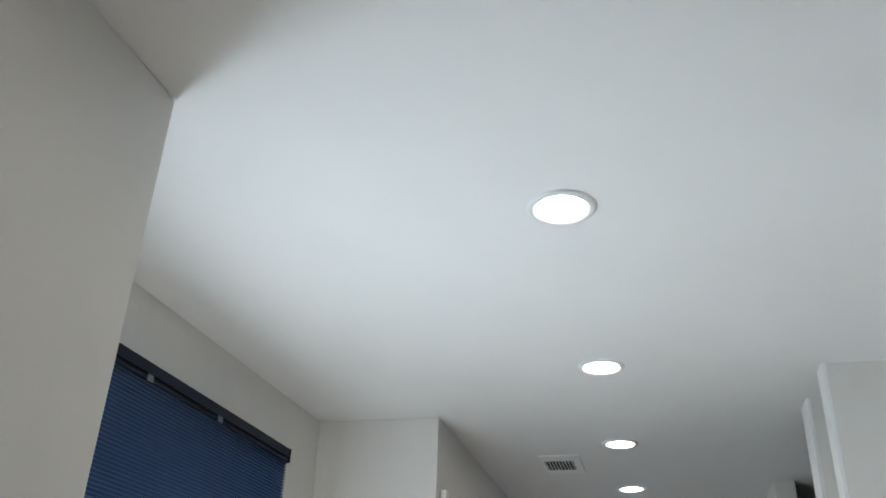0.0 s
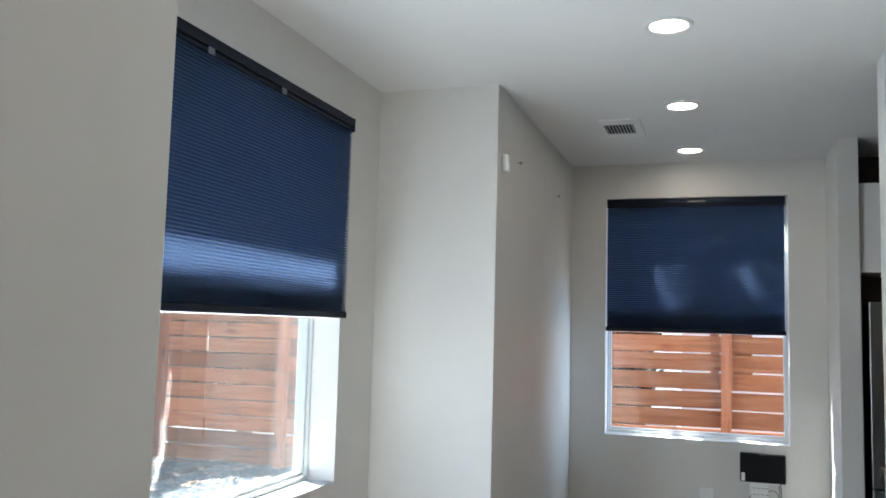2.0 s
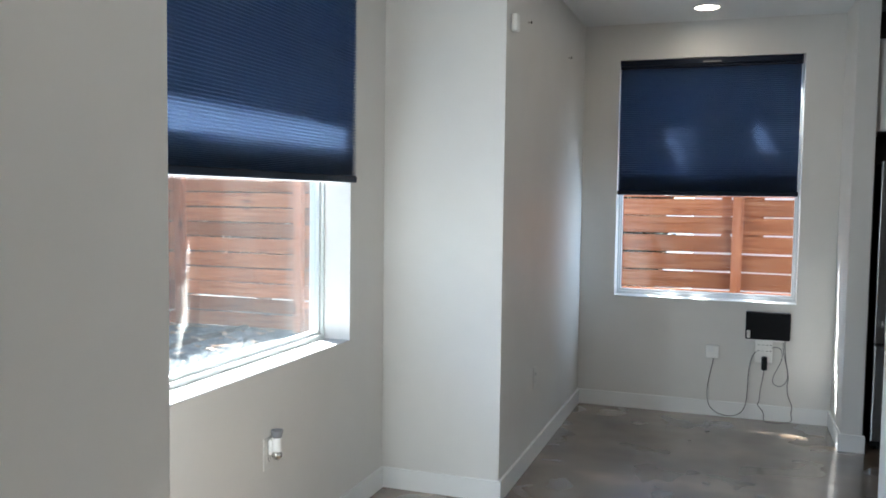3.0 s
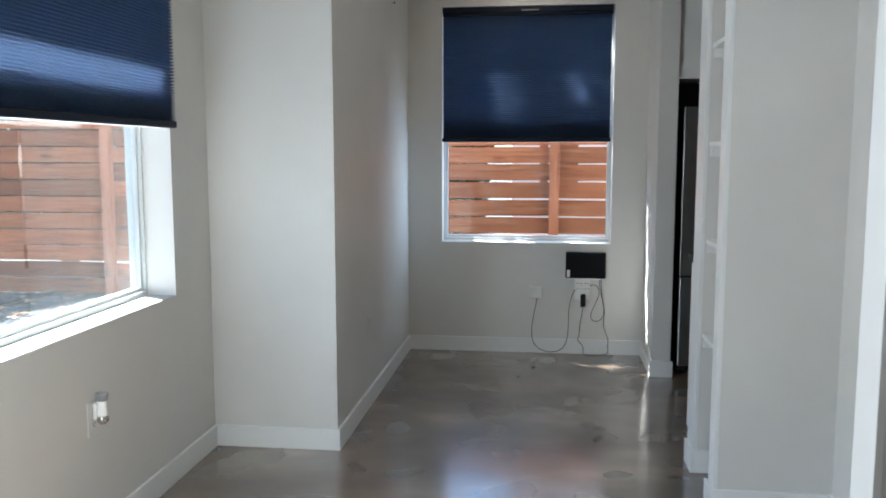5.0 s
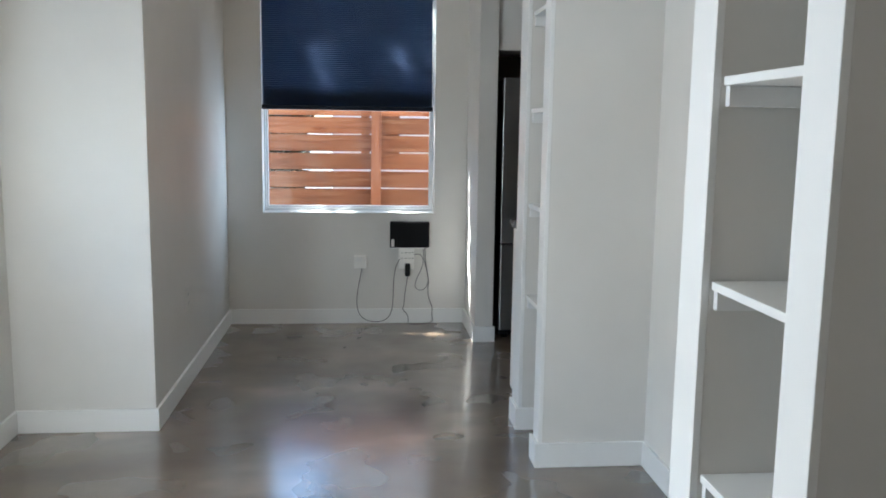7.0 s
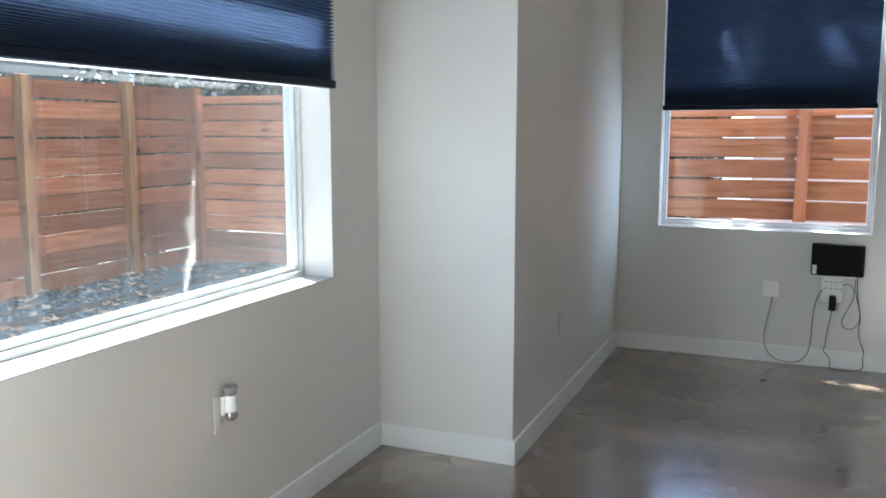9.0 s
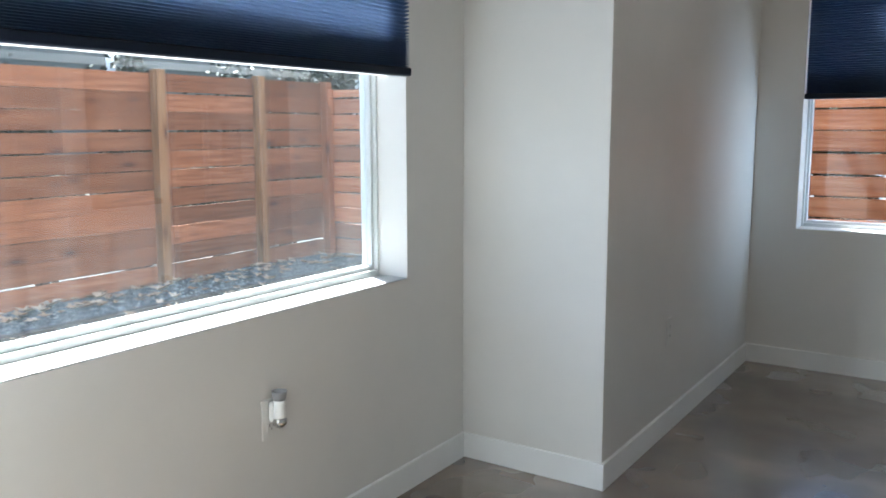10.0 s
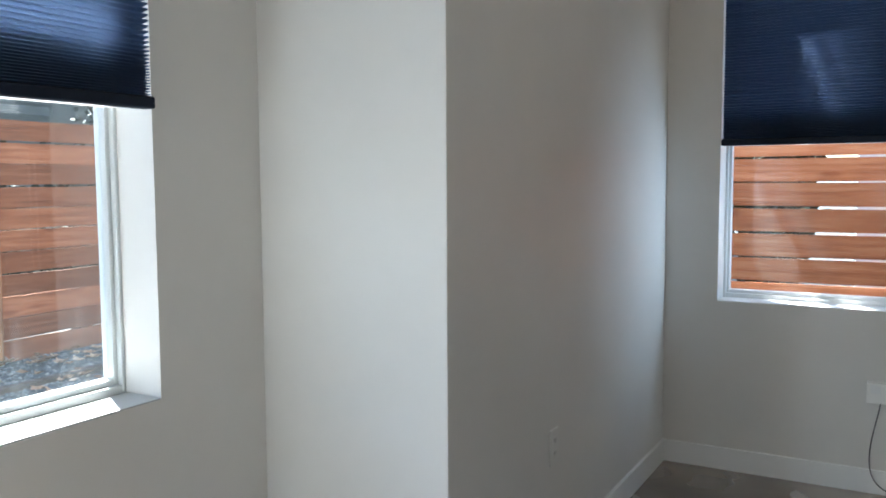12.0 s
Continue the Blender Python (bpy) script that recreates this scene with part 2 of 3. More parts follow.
# ---- building blocks ----
def box(bm, x0, x1, y0, y1, z0, z1, bevel=0.0, seg=2):
    vs = [bm.verts.new(p) for p in ((x0, y0, z0), (x1, y0, z0), (x1, y1, z0), (x0, y1, z0), (x0, y0, z1), (x1, y0, z1), (x1, y1, z1), (x0, y1, z1))]
    fs = [bm.faces.new([vs[i] for i in q]) for q in ((0, 3, 2, 1), (4, 5, 6, 7), (0, 1, 5, 4), (1, 2, 6, 5), (2, 3, 7, 6), (3, 0, 4, 7))]
    if bevel:
        bmesh.ops.bevel(bm, geom=list({e for f in fs for e in f.edges}), offset=bevel, segments=seg, affect="EDGES", profile=0.5)
    return bm


def boxes(*rows, bevel=0.0):
    bm = bmesh.new()
    for r in rows:
        box(bm, *r, bevel=bevel)
    return bm


def cyl(bm, p, r0, r1, h, axis="z", n=24):
    """A frustum that starts at p and runs h along axis."""
    m = Matrix.Translation(p) @ {"z": Matrix(), "x": Matrix.Rotation(radians(90), 4, "Y"), "y": Matrix.Rotation(radians(-90), 4, "X")}[axis] @ Matrix.Translation((0, 0, h / 2))
    bmesh.ops.create_cone(bm, cap_ends=True, segments=n, radius1=r0, radius2=r1, depth=h, matrix=m)
    return bm


def lathe(bm, p, profile, n=40):
    """A surface of revolution about the vertical through p; profile: (radius, height) pairs."""
    rings = []
    for r, z in profile:
        rings.append([bm.verts.new((p[0] + r * math.cos(a), p[1] + r * math.sin(a), p[2] + z)) for a in (2 * math.pi * i / n for i in range(n))])
    for a, b in zip(rings, rings[1:]):
        for i in range(n):
            f = bm.faces.new((a[i], a[(i + 1) % n], b[(i + 1) % n], b[i]))
            f.smooth = True
    return bm


def mesh_of(name, bm, material):
    me = bpy.data.meshes.new(name)
    bmesh.ops.recalc_face_normals(bm, faces=bm.faces)
    bm.to_mesh(me)
    bm.free()
    me.materials.append(material)
    return me


def part(name, bm, material, parent, label=""):
    ob = new(name, mesh_of(name, bm, material))
    ob.parent = parent
    if label:
        tagged(ob, label)
    return ob


def thing(name, label, category, group=""):
    return tagged(new(name), label, category, group, "thing")


def solid(name, bm, material, label, category, group="", kind="thing"):
    return tagged(new(name, mesh_of(name, bm, material)), label, category, group, kind)


def structure(name, bm, material, label, category):
    return solid(name, bm, material, label, category, kind="structure")


def tube(name, pts, radius, material, parent):
    cu = bpy.data.curves.new(name, "CURVE")
    cu.dimensions, cu.bevel_depth, cu.bevel_resolution, cu.resolution_u = "3D", radius, 2, 8
    sp = cu.splines.new("NURBS")
    sp.points.add(len(pts) - 1)
    for q, p in zip(sp.points, pts):
        q.co = (*p, 1)
    sp.use_endpoint_u, sp.order_u = True, 4
    tmp = bpy.data.objects.new(name, cu)
    me = bpy.data.meshes.new_from_object(tmp)
    bpy.data.objects.remove(tmp)
    me.materials.clear()
    me.materials.append(material)
    for f in me.polygons:
        f.use_smooth = True
    ob = new(name, me)
    ob.parent = parent
    return ob


# ---- plan, in metres ----
CH = 2.70            # ceiling height
WX, NX, PX = -1.60, -0.947, -0.98   # window wall, near wall, side wall
NY, PY, BY = 1.384, 3.92, 6.057      # near wall's end, jutting wall's front, back wall
RX, AX = 0.685, 1.14                 # bookcase ends, alcove back wall
OUTX = -1.81                        # outer face of the window wall
OUTY = 6.265                        # outer face of the back wall
W1 = (1.42, 3.532, 0.812, 2.47)      # window 1: y, y, sill, head
W2 = (-0.735, 0.468, 0.795, 2.455)  # window 2: x, x, sill, head
BACK = -3.2                         # wall behind the start
KX = 4.2                            # far side of the kitchen

structure("floor", boxes((OUTX, KX + 0.15, BACK - 0.15, OUTY, -0.15, 0.0)), CONCRETE, "polished stained concrete floor, mottled grey-brown and glossy", "floor")
structure("ceiling", boxes((OUTX, KX + 0.15, BACK - 0.15, OUTY, CH, CH + 0.2)), CEIL, "smooth white painted ceiling with recessed lights", "ceiling")
structure("wall_west", boxes((OUTX, WX, NY, W1[0], 0, CH), (OUTX, WX, W1[1], PY, 0, CH), (OUTX, WX, W1[0], W1[1], 0, W1[2]), (OUTX, WX, W1[0], W1[1], W1[3], CH)), WALL, "light grey painted wall with a wide window opening", "wall")
structure("wall_near", boxes((OUTX, NX, BACK, NY - 0.001, 0, CH), bevel=0.004), WALL, "light grey painted wall ending in a square corner", "wall")
structure("wall_jut", boxes((OUTX, PX, PY, OUTY, 0, CH), bevel=0.003), WALL, "light grey painted wall that juts into the room", "wall")
structure("wall_back", boxes((PX, W2[0], BY, OUTY, 0, CH), (W2[1], KX, BY, OUTY, 0, CH), (W2[0], W2[1], BY, OUTY, 0, W2[2]), (W2[0], W2[1], BY, OUTY, W2[3], CH)), WALL, "light grey painted wall with a window opening", "wall")
structure("wall_stub", boxes((0.70, 0.818, 5.48, BY, 0, CH), bevel=0.003), WALL, "light grey painted stub wall beside the kitchen", "wall")
structure("wall_east", boxes((AX, AX + 0.12, BACK, 4.0, 0, CH)), WALL, "light grey painted wall behind the bookcases", "wall")
structure("wall_south", boxes((NX, AX, BACK - 0.15, BACK, 0, CH)), WALL, "light grey painted wall behind the walk's start", "wall")
structure("wall_kitchen_east", boxes((KX, KX + 0.15, 3.85, OUTY, 0, CH)), WALL, "light grey painted kitchen wall", "wall")
structure("wall_kitchen_south", boxes((AX + 0.12, KX, 3.85, 4.0, 0, CH)), WALL, "light grey painted kitchen wall", "wall")

# partitions that end the bookcases, with white painted ends
for k, (y0, y1) in enumerate(((1.362, 1.472), (1.831, 1.953), (3.392, 3.490), (3.84, 4.0))):
    structure("wall_partition_%d" % (k + 1), boxes((RX + 0.018, AX, y0 + 0.001, y1 - 0.001, 0, CH)), WALL, "light grey painted partition wall with a white end", "wall")
    structure("trim_end_%d" % (k + 1), boxes((RX, RX + 0.018, y0, y1, 0, CH), bevel=0.002), TRIM, "white painted end board of a partition", "trim")

BB, BT = 0.105, 0.014


def baseboard(x0, x1, y0, y1):
    bm = boxes((x0, x1, y0, y1, 0, BB), bevel=0.002)
    return structure("baseboard", bm, TRIM, "white painted flat baseboard", "baseboard")


baseboard(WX, WX + BT, NY, PY - BT)
baseboard(NX, NX + BT, BACK, NY)
baseboard(WX + BT, NX + BT, NY, NY + BT)
baseboard(WX, PX + BT, PY - BT, PY)
baseboard(PX, PX + BT, PY, BY - BT)
baseboard(PX, 0.70 - BT, BY - BT, BY)
baseboard(0.70 - BT, 0.70, 5.48 - BT, BY)
baseboard(0.70, 0.818 + BT, 5.48 - BT, 5.48)
baseboard(AX - BT, AX, 1.953, 3.392 - BT)
baseboard(RX - BT, AX, 3.392 - BT, 3.392)
baseboard(RX - BT, RX, 3.392, 3.490 + BT)
baseboard(RX, AX, 3.84 - BT, 3.84)
baseboard(RX - BT, RX, 3.84 - BT, 4.0)
baseboard(RX, AX, 1.953, 1.953 + BT)
baseboard(RX - BT, RX, 1.831, 1.953 + BT)
baseboard(RX - BT, RX, 1.362 - BT, 1.472)
baseboard(RX, AX, 1.362 - BT, 1.362)


# ---- windows ----
def window(name, label, at, u0, u1, z0, z1, glazing, vinyl, sill_coat):
    """A vinyl window in its opening; at(u, d, z): along the wall, depth outward from the wall's inner face, height."""
    root = tagged(new(name), label, "window", kind="structure")

    def b(rows, bevel=0.003):
        bm = bmesh.new()
        for ua, ub, da, db, za, zb in rows:
            p, q = at(ua, da, za), at(ub, db, zb)
            box(bm, min(p[0], q[0]), max(p[0], q[0]), min(p[1], q[1]), max(p[1], q[1]), za, zb, bevel)
        return bm
    f, lowf = 0.012, 0.026
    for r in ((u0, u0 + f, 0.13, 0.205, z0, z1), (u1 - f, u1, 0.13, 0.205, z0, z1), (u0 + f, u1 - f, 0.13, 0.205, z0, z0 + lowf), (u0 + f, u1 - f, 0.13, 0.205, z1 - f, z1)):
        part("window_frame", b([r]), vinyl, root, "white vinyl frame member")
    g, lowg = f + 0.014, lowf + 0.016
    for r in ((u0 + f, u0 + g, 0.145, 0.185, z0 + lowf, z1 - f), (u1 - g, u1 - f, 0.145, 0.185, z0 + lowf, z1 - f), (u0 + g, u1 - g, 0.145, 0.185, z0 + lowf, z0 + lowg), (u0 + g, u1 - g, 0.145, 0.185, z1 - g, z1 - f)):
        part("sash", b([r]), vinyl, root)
    part("window_sill", b([(u0, u1, 0.001, 0.13, z0 + 0.0005, z0 + 0.005)], 0.001), sill_coat, root, "white painted inner sill")
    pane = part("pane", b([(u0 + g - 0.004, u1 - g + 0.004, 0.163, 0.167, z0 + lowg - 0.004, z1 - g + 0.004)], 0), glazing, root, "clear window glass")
    pane.visible_shadow = False
    return root


window("window_1", "wide white vinyl window with fixed clear glass", lambda u, d, z: (WX - d, u, z), *W1, DUSTY, DIMVINYL, DIMSILL)
window("window_2", "white vinyl window looking onto a cedar fence", lambda u, d, z: (u, BY + d, z), *W2, GLASS, VINYL, TRIM)


# ---- pleated shades ----
def shade(label, at, u0, u1, ztop, zbot, brackets, reach=0.004, plate=()):
    """A cellular shade; at(u, d, z): along the wall, depth into the room, height."""
    root = thing("pleated_shade", label, "window shade", "pleated shades")

    def b(rows, bevel=0.004):
        bm = bmesh.new()
        for ua, ub, da, db, za, zb in rows:
            p, q = at(ua, da, za), at(ub, db, zb)
            box(bm, min(p[0], q[0]), max(p[0], q[0]), min(p[1], q[1]), max(p[1], q[1]), za, zb, bevel, 3)
        return bm
    part("head_rail", b([(u0, u1, 0.0, 0.052, ztop - 0.040, ztop), (u0 + 0.003, u1 - 0.003, 0.004, 0.040, ztop - 0.047, ztop - 0.039), (u0 + 0.001, u1 - 0.001, 0.004, 0.048, ztop - 0.060, ztop - 0.046)], 0.004), RAIL, root, "dark blue enamelled head rail")
    part("end_cap", b([(u1, u1 + 0.004, -0.002, 0.055, ztop - 0.062, ztop + 0.001)], 0.0018), RAIL, root)
    part("bottom_rail", b([(u0 - 0.004, u1 + reach, 0.004, 0.042, zbot, zbot + 0.030)], 0.006), RAIL, root, "dark blue bottom rail")
    part("liner_hem", b([(u0 + 0.004, u1 - 0.004, 0.001, 0.0055, zbot - 0.0018, zbot + 0.020)], 0.001), LINER, root, "pale liner hem glowing under the bottom rail")
    lo, hi = zbot + 0.030, ztop - 0.060
    levels = [lo]
    while levels[-1] < hi:
        h = levels[-1] - lo
        levels.append(min(hi, levels[-1] + PLEAT * (0.5 + 0.5 * min(1.0, max(0.0, (h - 0.05) / 0.10)))))
    steps = []
    for za, zb in zip(levels, levels[1:]):
        lip = 0.14 * (zb - za)
        steps += [(za, 0), ((za + zb) / 2 - lip, 1), ((za + zb) / 2 + lip, 1)]
    steps.append((hi, 0))
    for name, crest, valley, material, label in (("pleated_fabric", 0.044, 0.022, FABRIC, "navy blue pleated honeycomb fabric"), ("shade_liner", 0.006, 0.016, LINER, "pale pleated liner facing the glass")):
        bm = bmesh.new()
        prev = None
        for z, out in steps:
            d = crest if out else valley
            row = [bm.verts.new(at(u0 + 0.004 + (u1 - u0 - 0.008) * k / 6, d, z)) for k in range(7)]
            if prev:
                for k in range(6):
                    bm.faces.new((prev[k], prev[k + 1], row[k + 1], row[k]))
            prev = row
        part(name, bm, material, root, label)
    for k, h in enumerate((0.030, 0.048, 0.066, 0.085, 0.108)):
        d = 0.0065 + 0.0018 * k
        part("folded_cells", b([(u0 + 0.006, u1 - 0.006, d, d + 0.0008, lo - 0.004, lo + h)], 0), LINER, root, "liner cells folded together above the rail")
    if plate:
        part("maker_plate", b([(*plate, 0.053, 0.0555, ztop - 0.032, ztop - 0.022)], 0.001), STEEL, root, "small bright metal plate on the head rail")
    for u in brackets:
        part("bracket", b([(u - 0.018, u + 0.018, 0.053, 0.058, ztop - 0.066, ztop - 0.042)], 0.002), CLIP, root, "small smoky plastic bracket clip")
    return root


shade("navy blue pleated shade half lowered over a wide window", lambda u, d, z: (WX + 0.004 + d, u, z), W1[0] - 0.02, 3.492, 2.452, 1.543, (2.355, 2.838), 0.014)
shade("navy blue pleated shade half lowered over a window", lambda u, d, z: (u, BY + 0.03 - d, z), -0.728, 0.447, 2.448, 1.515, (), plate=(-0.177, -0.057))


# ---- recessed lights and the vent ----
def downlight(x, y):
    root = thing("recessed_light", "round white recessed ceiling light, switched on", "ceiling light", "row of recessed lights")
    bm = lathe(bmesh.new(), (0, 0, 0), [(0.093, 0.0), (0.092, -0.006), (0.084, -0.010), (0.074, -0.009), (0.069, -0.003), (0.068, 0.0)], 48)
    part("trim_ring", bm, TRIM, root, "white trim ring")
    bm = bmesh.new()
    cyl(bm, (0, 0, -0.004), 0.0675, 0.0675, 0.004, "z", 40)
    part("lens", bm, LENS, root, "glowing frosted lens")
    root.location = (x, y, CH - 0.0005)
    return root


first_light = downlight(-0.149, 2.020)
for y in (3.303, 4.508, 5.636, 0.72, -0.60, -1.92):
    copy_thing(first_light, pose(-0.147, y, CH - 0.0005))

vent = thing("ceiling_vent", "white metal ceiling air vent with dark slots", "vent")
vx0, vx1, vy0, vy1 = -0.612, -0.385, 4.72, 5.15
sx0, sx1, sy0, sy1 = -0.598, -0.432, 4.835, 5.075
part("frame", boxes((vx0, vx1, vy0, sy0, CH - 0.009, CH), (vx0, vx1, sy1, vy1, CH - 0.009, CH), (vx0, sx0, sy0, sy1, CH - 0.009, CH), (sx1, vx1, sy0, sy1, CH - 0.009, CH), bevel=0.002), TRIM, vent)
part("backing", boxes((sx0, sx1, sy0, sy1, CH - 0.002, CH - 0.0006)), DARKHOLE, vent, "dark duct opening")
for i in range(9):
    x = sx0 + (sx1 - sx0) * (i + 0.5) / 9
    bm = boxes((-0.0030, 0.0030, sy0, sy1, -0.0005, 0.0005))
    bmesh.ops.rotate(bm, verts=bm.verts, cent=(0, 0, 0), matrix=Matrix.Rotation(radians(25), 3, "Y"))
    bmesh.ops.translate(bm, verts=bm.verts, vec=(x, 0, CH - 0.006))
    part("slat", bm, TRIM, vent)


# ---- bookcases ----
def shelf(y0, y1, ztop):
    root = thing("bookshelf_board", "empty white painted shelf board on wall cleats", "shelf", "bookcase shelves")
    part("board", boxes((RX + 0.022, AX - 0.002, y0 + 0.002, y1 - 0.002, ztop - 0.019, ztop), bevel=0.002), TRIM, root)
    part("cleat", boxes((RX + 0.028, AX - 0.002, y0 + 0.001, y0 + 0.02, ztop - 0.062, ztop - 0.0195), bevel=0.0015), TRIM, root, "white cleat under the board")
    part("cleat", boxes((RX + 0.028, AX - 0.002, y1 - 0.02, y1 - 0.001, ztop - 0.062, ztop - 0.0195), bevel=0.0015), TRIM, root, "white cleat under the board")
    return root


for y0, y1, tops in ((1.472, 1.831, (0.635, 1.070, 1.502, 1.925)), (3.490, 3.84, (0.643, 1.064, 1.485, 1.903))):
    for z in tops:
        shelf(y0, y1, z)

# ---- kitchen ----
counter = thing("kitchen_counter", "white kitchen counter with a dark stone top", "kitchen counter")
part("cabinet_body", boxes((0.768, 1.35, 4.003, 4.52, 0.0, 0.880), bevel=0.003), CABINET, counter, "white painted cabinet")
part("countertop", boxes((0.752, 1.38, 4.002, 4.55, 0.882, 0.918), bevel=0.004), STONE, counter, "dark stone top")

fridge = thing("refrigerator", "dark stainless steel refrigerator with a freezer drawer", "refrigerator")
FX0, FX1, FY = 0.862, 1.782, 5.50
part("body", boxes((FX0 + 0.005, FX1 - 0.005, FY + 0.05, BY - 0.02, 0.03, 1.715), bevel=0.004), BLACKP, fridge, "dark grey cabinet")
for xa, xb in ((FX0, 1.357), (1.363, FX1)):
    d = part("door", boxes((xa, xb, FY, FY + 0.047, 0.655, 1.725), bevel=0.005), STEEL, fridge, "stainless steel door")
    hx = 1.33 if xa == FX0 else 1.39
    part("handle", boxes((hx - 0.012, hx + 0.012, FY - 0.055, FY - 0.033, 0.78, 1.55), (hx - 0.009, hx + 0.009, FY - 0.036, FY + 0.004, 0.80, 0.83), (hx - 0.009, hx + 0.009, FY - 0.036, FY + 0.004, 1.50, 1.53), bevel=0.004), CHROME, d)
part("dispenser", boxes((1.03, 1.24, FY - 0.004, FY + 0.01, 1.02, 1.42), bevel=0.003), BLACKP, fridge, "black water dispenser panel")
dr = part("freezer_drawer", boxes((FX0, FX1, FY, FY + 0.047, 0.07, 0.645), bevel=0.010), STEEL, fridge, "stainless steel drawer")
part("handle", boxes((1.0, 1.72, FY - 0.055, FY - 0.033, 0.575, 0.600), (1.02, 1.04, FY - 0.036, FY + 0.004, 0.578, 0.597), (1.68, 1.70, FY - 0.036, FY + 0.004, 0.578, 0.597), bevel=0.004), CHROME, dr)
for x in (FX0 + 0.06, FX1 - 0.06):
    bm = bmesh.new()
    cyl(bm, (x, FY + 0.12, 0.0), 0.022, 0.018, 0.032)
    part("foot", bm, BLACKP, fridge)

# panels added to carry the recess's shadow as a dark colour
surround = thing("refrigerator_surround", "panels around the refrigerator recess, its shade painted dark brown", "cabinet panel")
part("side_panel", boxes((0.820, 0.834, 5.55, BY - 0.002, 0.0, 2.69), bevel=0.002), RECESS_SHADE, surround)
part("side_panel", boxes((1.90, 1.918, 5.55, BY - 0.002, 0.0, 2.69), bevel=0.002), RECESS_SHADE, surround)
part("back_panel", boxes((0.836, 1.898, BY - 0.018, BY - 0.003, 0.0, 2.69)), RECESS_SHADE, surround)

upper = thing("upper_cabinet", "white flat-fronted wall cabinet above the refrigerator", "cabinet")
part("body", boxes((0.838, 1.896, 5.56, BY - 0.02, 1.905, 2.43), bevel=0.002), CABINET, upper)
for xa, xb in ((0.822, 1.373), (1.377, 1.914)):
    part("door", boxes((xa, xb, 5.535, 5.555, 1.900, 2.435), bevel=0.002), CABINET, upper, "white slab door")


# ---- wall fittings ----
def outlet(at, u, z, label):
    root = thing("wall_outlet", label, "electrical outlet", "wall outlets")

    def b(rows, bevel=0.002):
        bm = bmesh.new()
        for ua, ub, da, db, za, zb in rows:
            p, q = at(ua, da), at(ub, db)
            box(bm, min(p[0], q[0]), max(p[0], q[0]), min(p[1], q[1]), max(p[1], q[1]), za, zb, bevel)
        return bm
    part("cover_plate", b([(u - 0.035, u + 0.035, 0.0005, 0.006, z - 0.062, z + 0.062)]), PLATE, root, "white cover plate")
    for dz in (-0.022, 0.022):
        s = part("socket", b([(u - 0.017, u + 0.017, 0.006, 0.008, z + dz - 0.014, z + dz + 0.014)], 0.0008), PLATE, root)
        for du, hh in ((-0.007, 0.005), (0.007, 0.004)):
            part("slot", b([(u + du - 0.0012, u + du + 0.0012, 0.0078, 0.0084, z + dz - hh + 0.003, z + dz + hh + 0.003)], 0), DARKHOLE, s)
        part("slot", b([(u - 0.002, u + 0.002, 0.0078, 0.0084, z + dz - 0.0095, z + dz - 0.006)], 0), DARKHOLE, s)
    return root


on_west = lambda u, d: (WX + d, u)
on_side = lambda u, d: (PX + d, u)
outlet(on_west, 2.814, 0.492, "white wall outlet with a night light plugged in")
outlet(on_side, 4.645, 0.468, "white wall outlet on the side wall")

nl = thing("night_light", "plug-in night light with a clear bulb dome and metal cap", "night light")
NLX, NLY = WX + 0.037, 2.822
part("plug_body", boxes((WX + 0.0085, WX + 0.026, 2.802, 2.836, 0.488, 0.548), bevel=0.006), PLASTIC, nl, "white plug body")
bm = lathe(bmesh.new(), (NLX, NLY, 0.500), [(0.0, 0.0), (0.0180, 0.001), (0.0192, 0.006), (0.0170, 0.028), (0.0165, 0.044), (0.0185, 0.056), (0.0, 0.056)], 28)
part("shell", bm, PLASTIC, nl, "white waisted shell")
bm = lathe(bmesh.new(), (NLX, NLY, 0.5562), [(0.0, 0.0), (0.0188, 0.0), (0.0215, 0.014), (0.0240, 0.026), (0.0232, 0.028), (0.0205, 0.026), (0.0150, 0.010), (0.0, 0.008)], 28)
cap = part("cap", bm, CAPGREY, nl, "dull grey flared cap")
bm = cyl(bmesh.new(), (NLX, NLY, 0.568), 0.0075, 0.0065, 0.006, "z", 16)
part("sensor_eye", bm, DARKHOLE, cap)
bm = lathe(bmesh.new(), (NLX, NLY, 0.472), [(0.0, -0.004), (0.0125, -0.001), (0.0200, 0.009), (0.0218, 0.019), (0.0180, 0.0275)], 28)
part("dome", bm, CHROME, nl, "shiny clear bulb dome")

sensor = thing("wall_sensor", "small white wall-mounted sensor near the ceiling", "sensor")
part("housing", boxes((PX + 0.0005, PX + 0.034, 3.990, 4.045, 2.285, 2.368), bevel=0.008), PLASTIC, sensor)
part("lens", boxes((PX + 0.0345, PX + 0.037, 4.000, 4.035, 2.295, 2.33), bevel=0.001), PLASTIC, sensor)


def screw(y, z):
    root = thing("wall_screw", "small dark screw sticking out of the wall", "screw", "wall screws")
    bm = bmesh.new()
    cyl(bm, (PX, y, z), 0.004, 0.004, 0.018, "x", 12)
    part("shank", bm, CHROME, root)
    bm = bmesh.new()
    cyl(bm, (PX + 0.018, y, z), 0.009, 0.007, 0.004, "x", 16)
    part("head", bm, BLACKP, root)
    return root


screw(4.335, 2.390)
screw(5.44, 2.384)

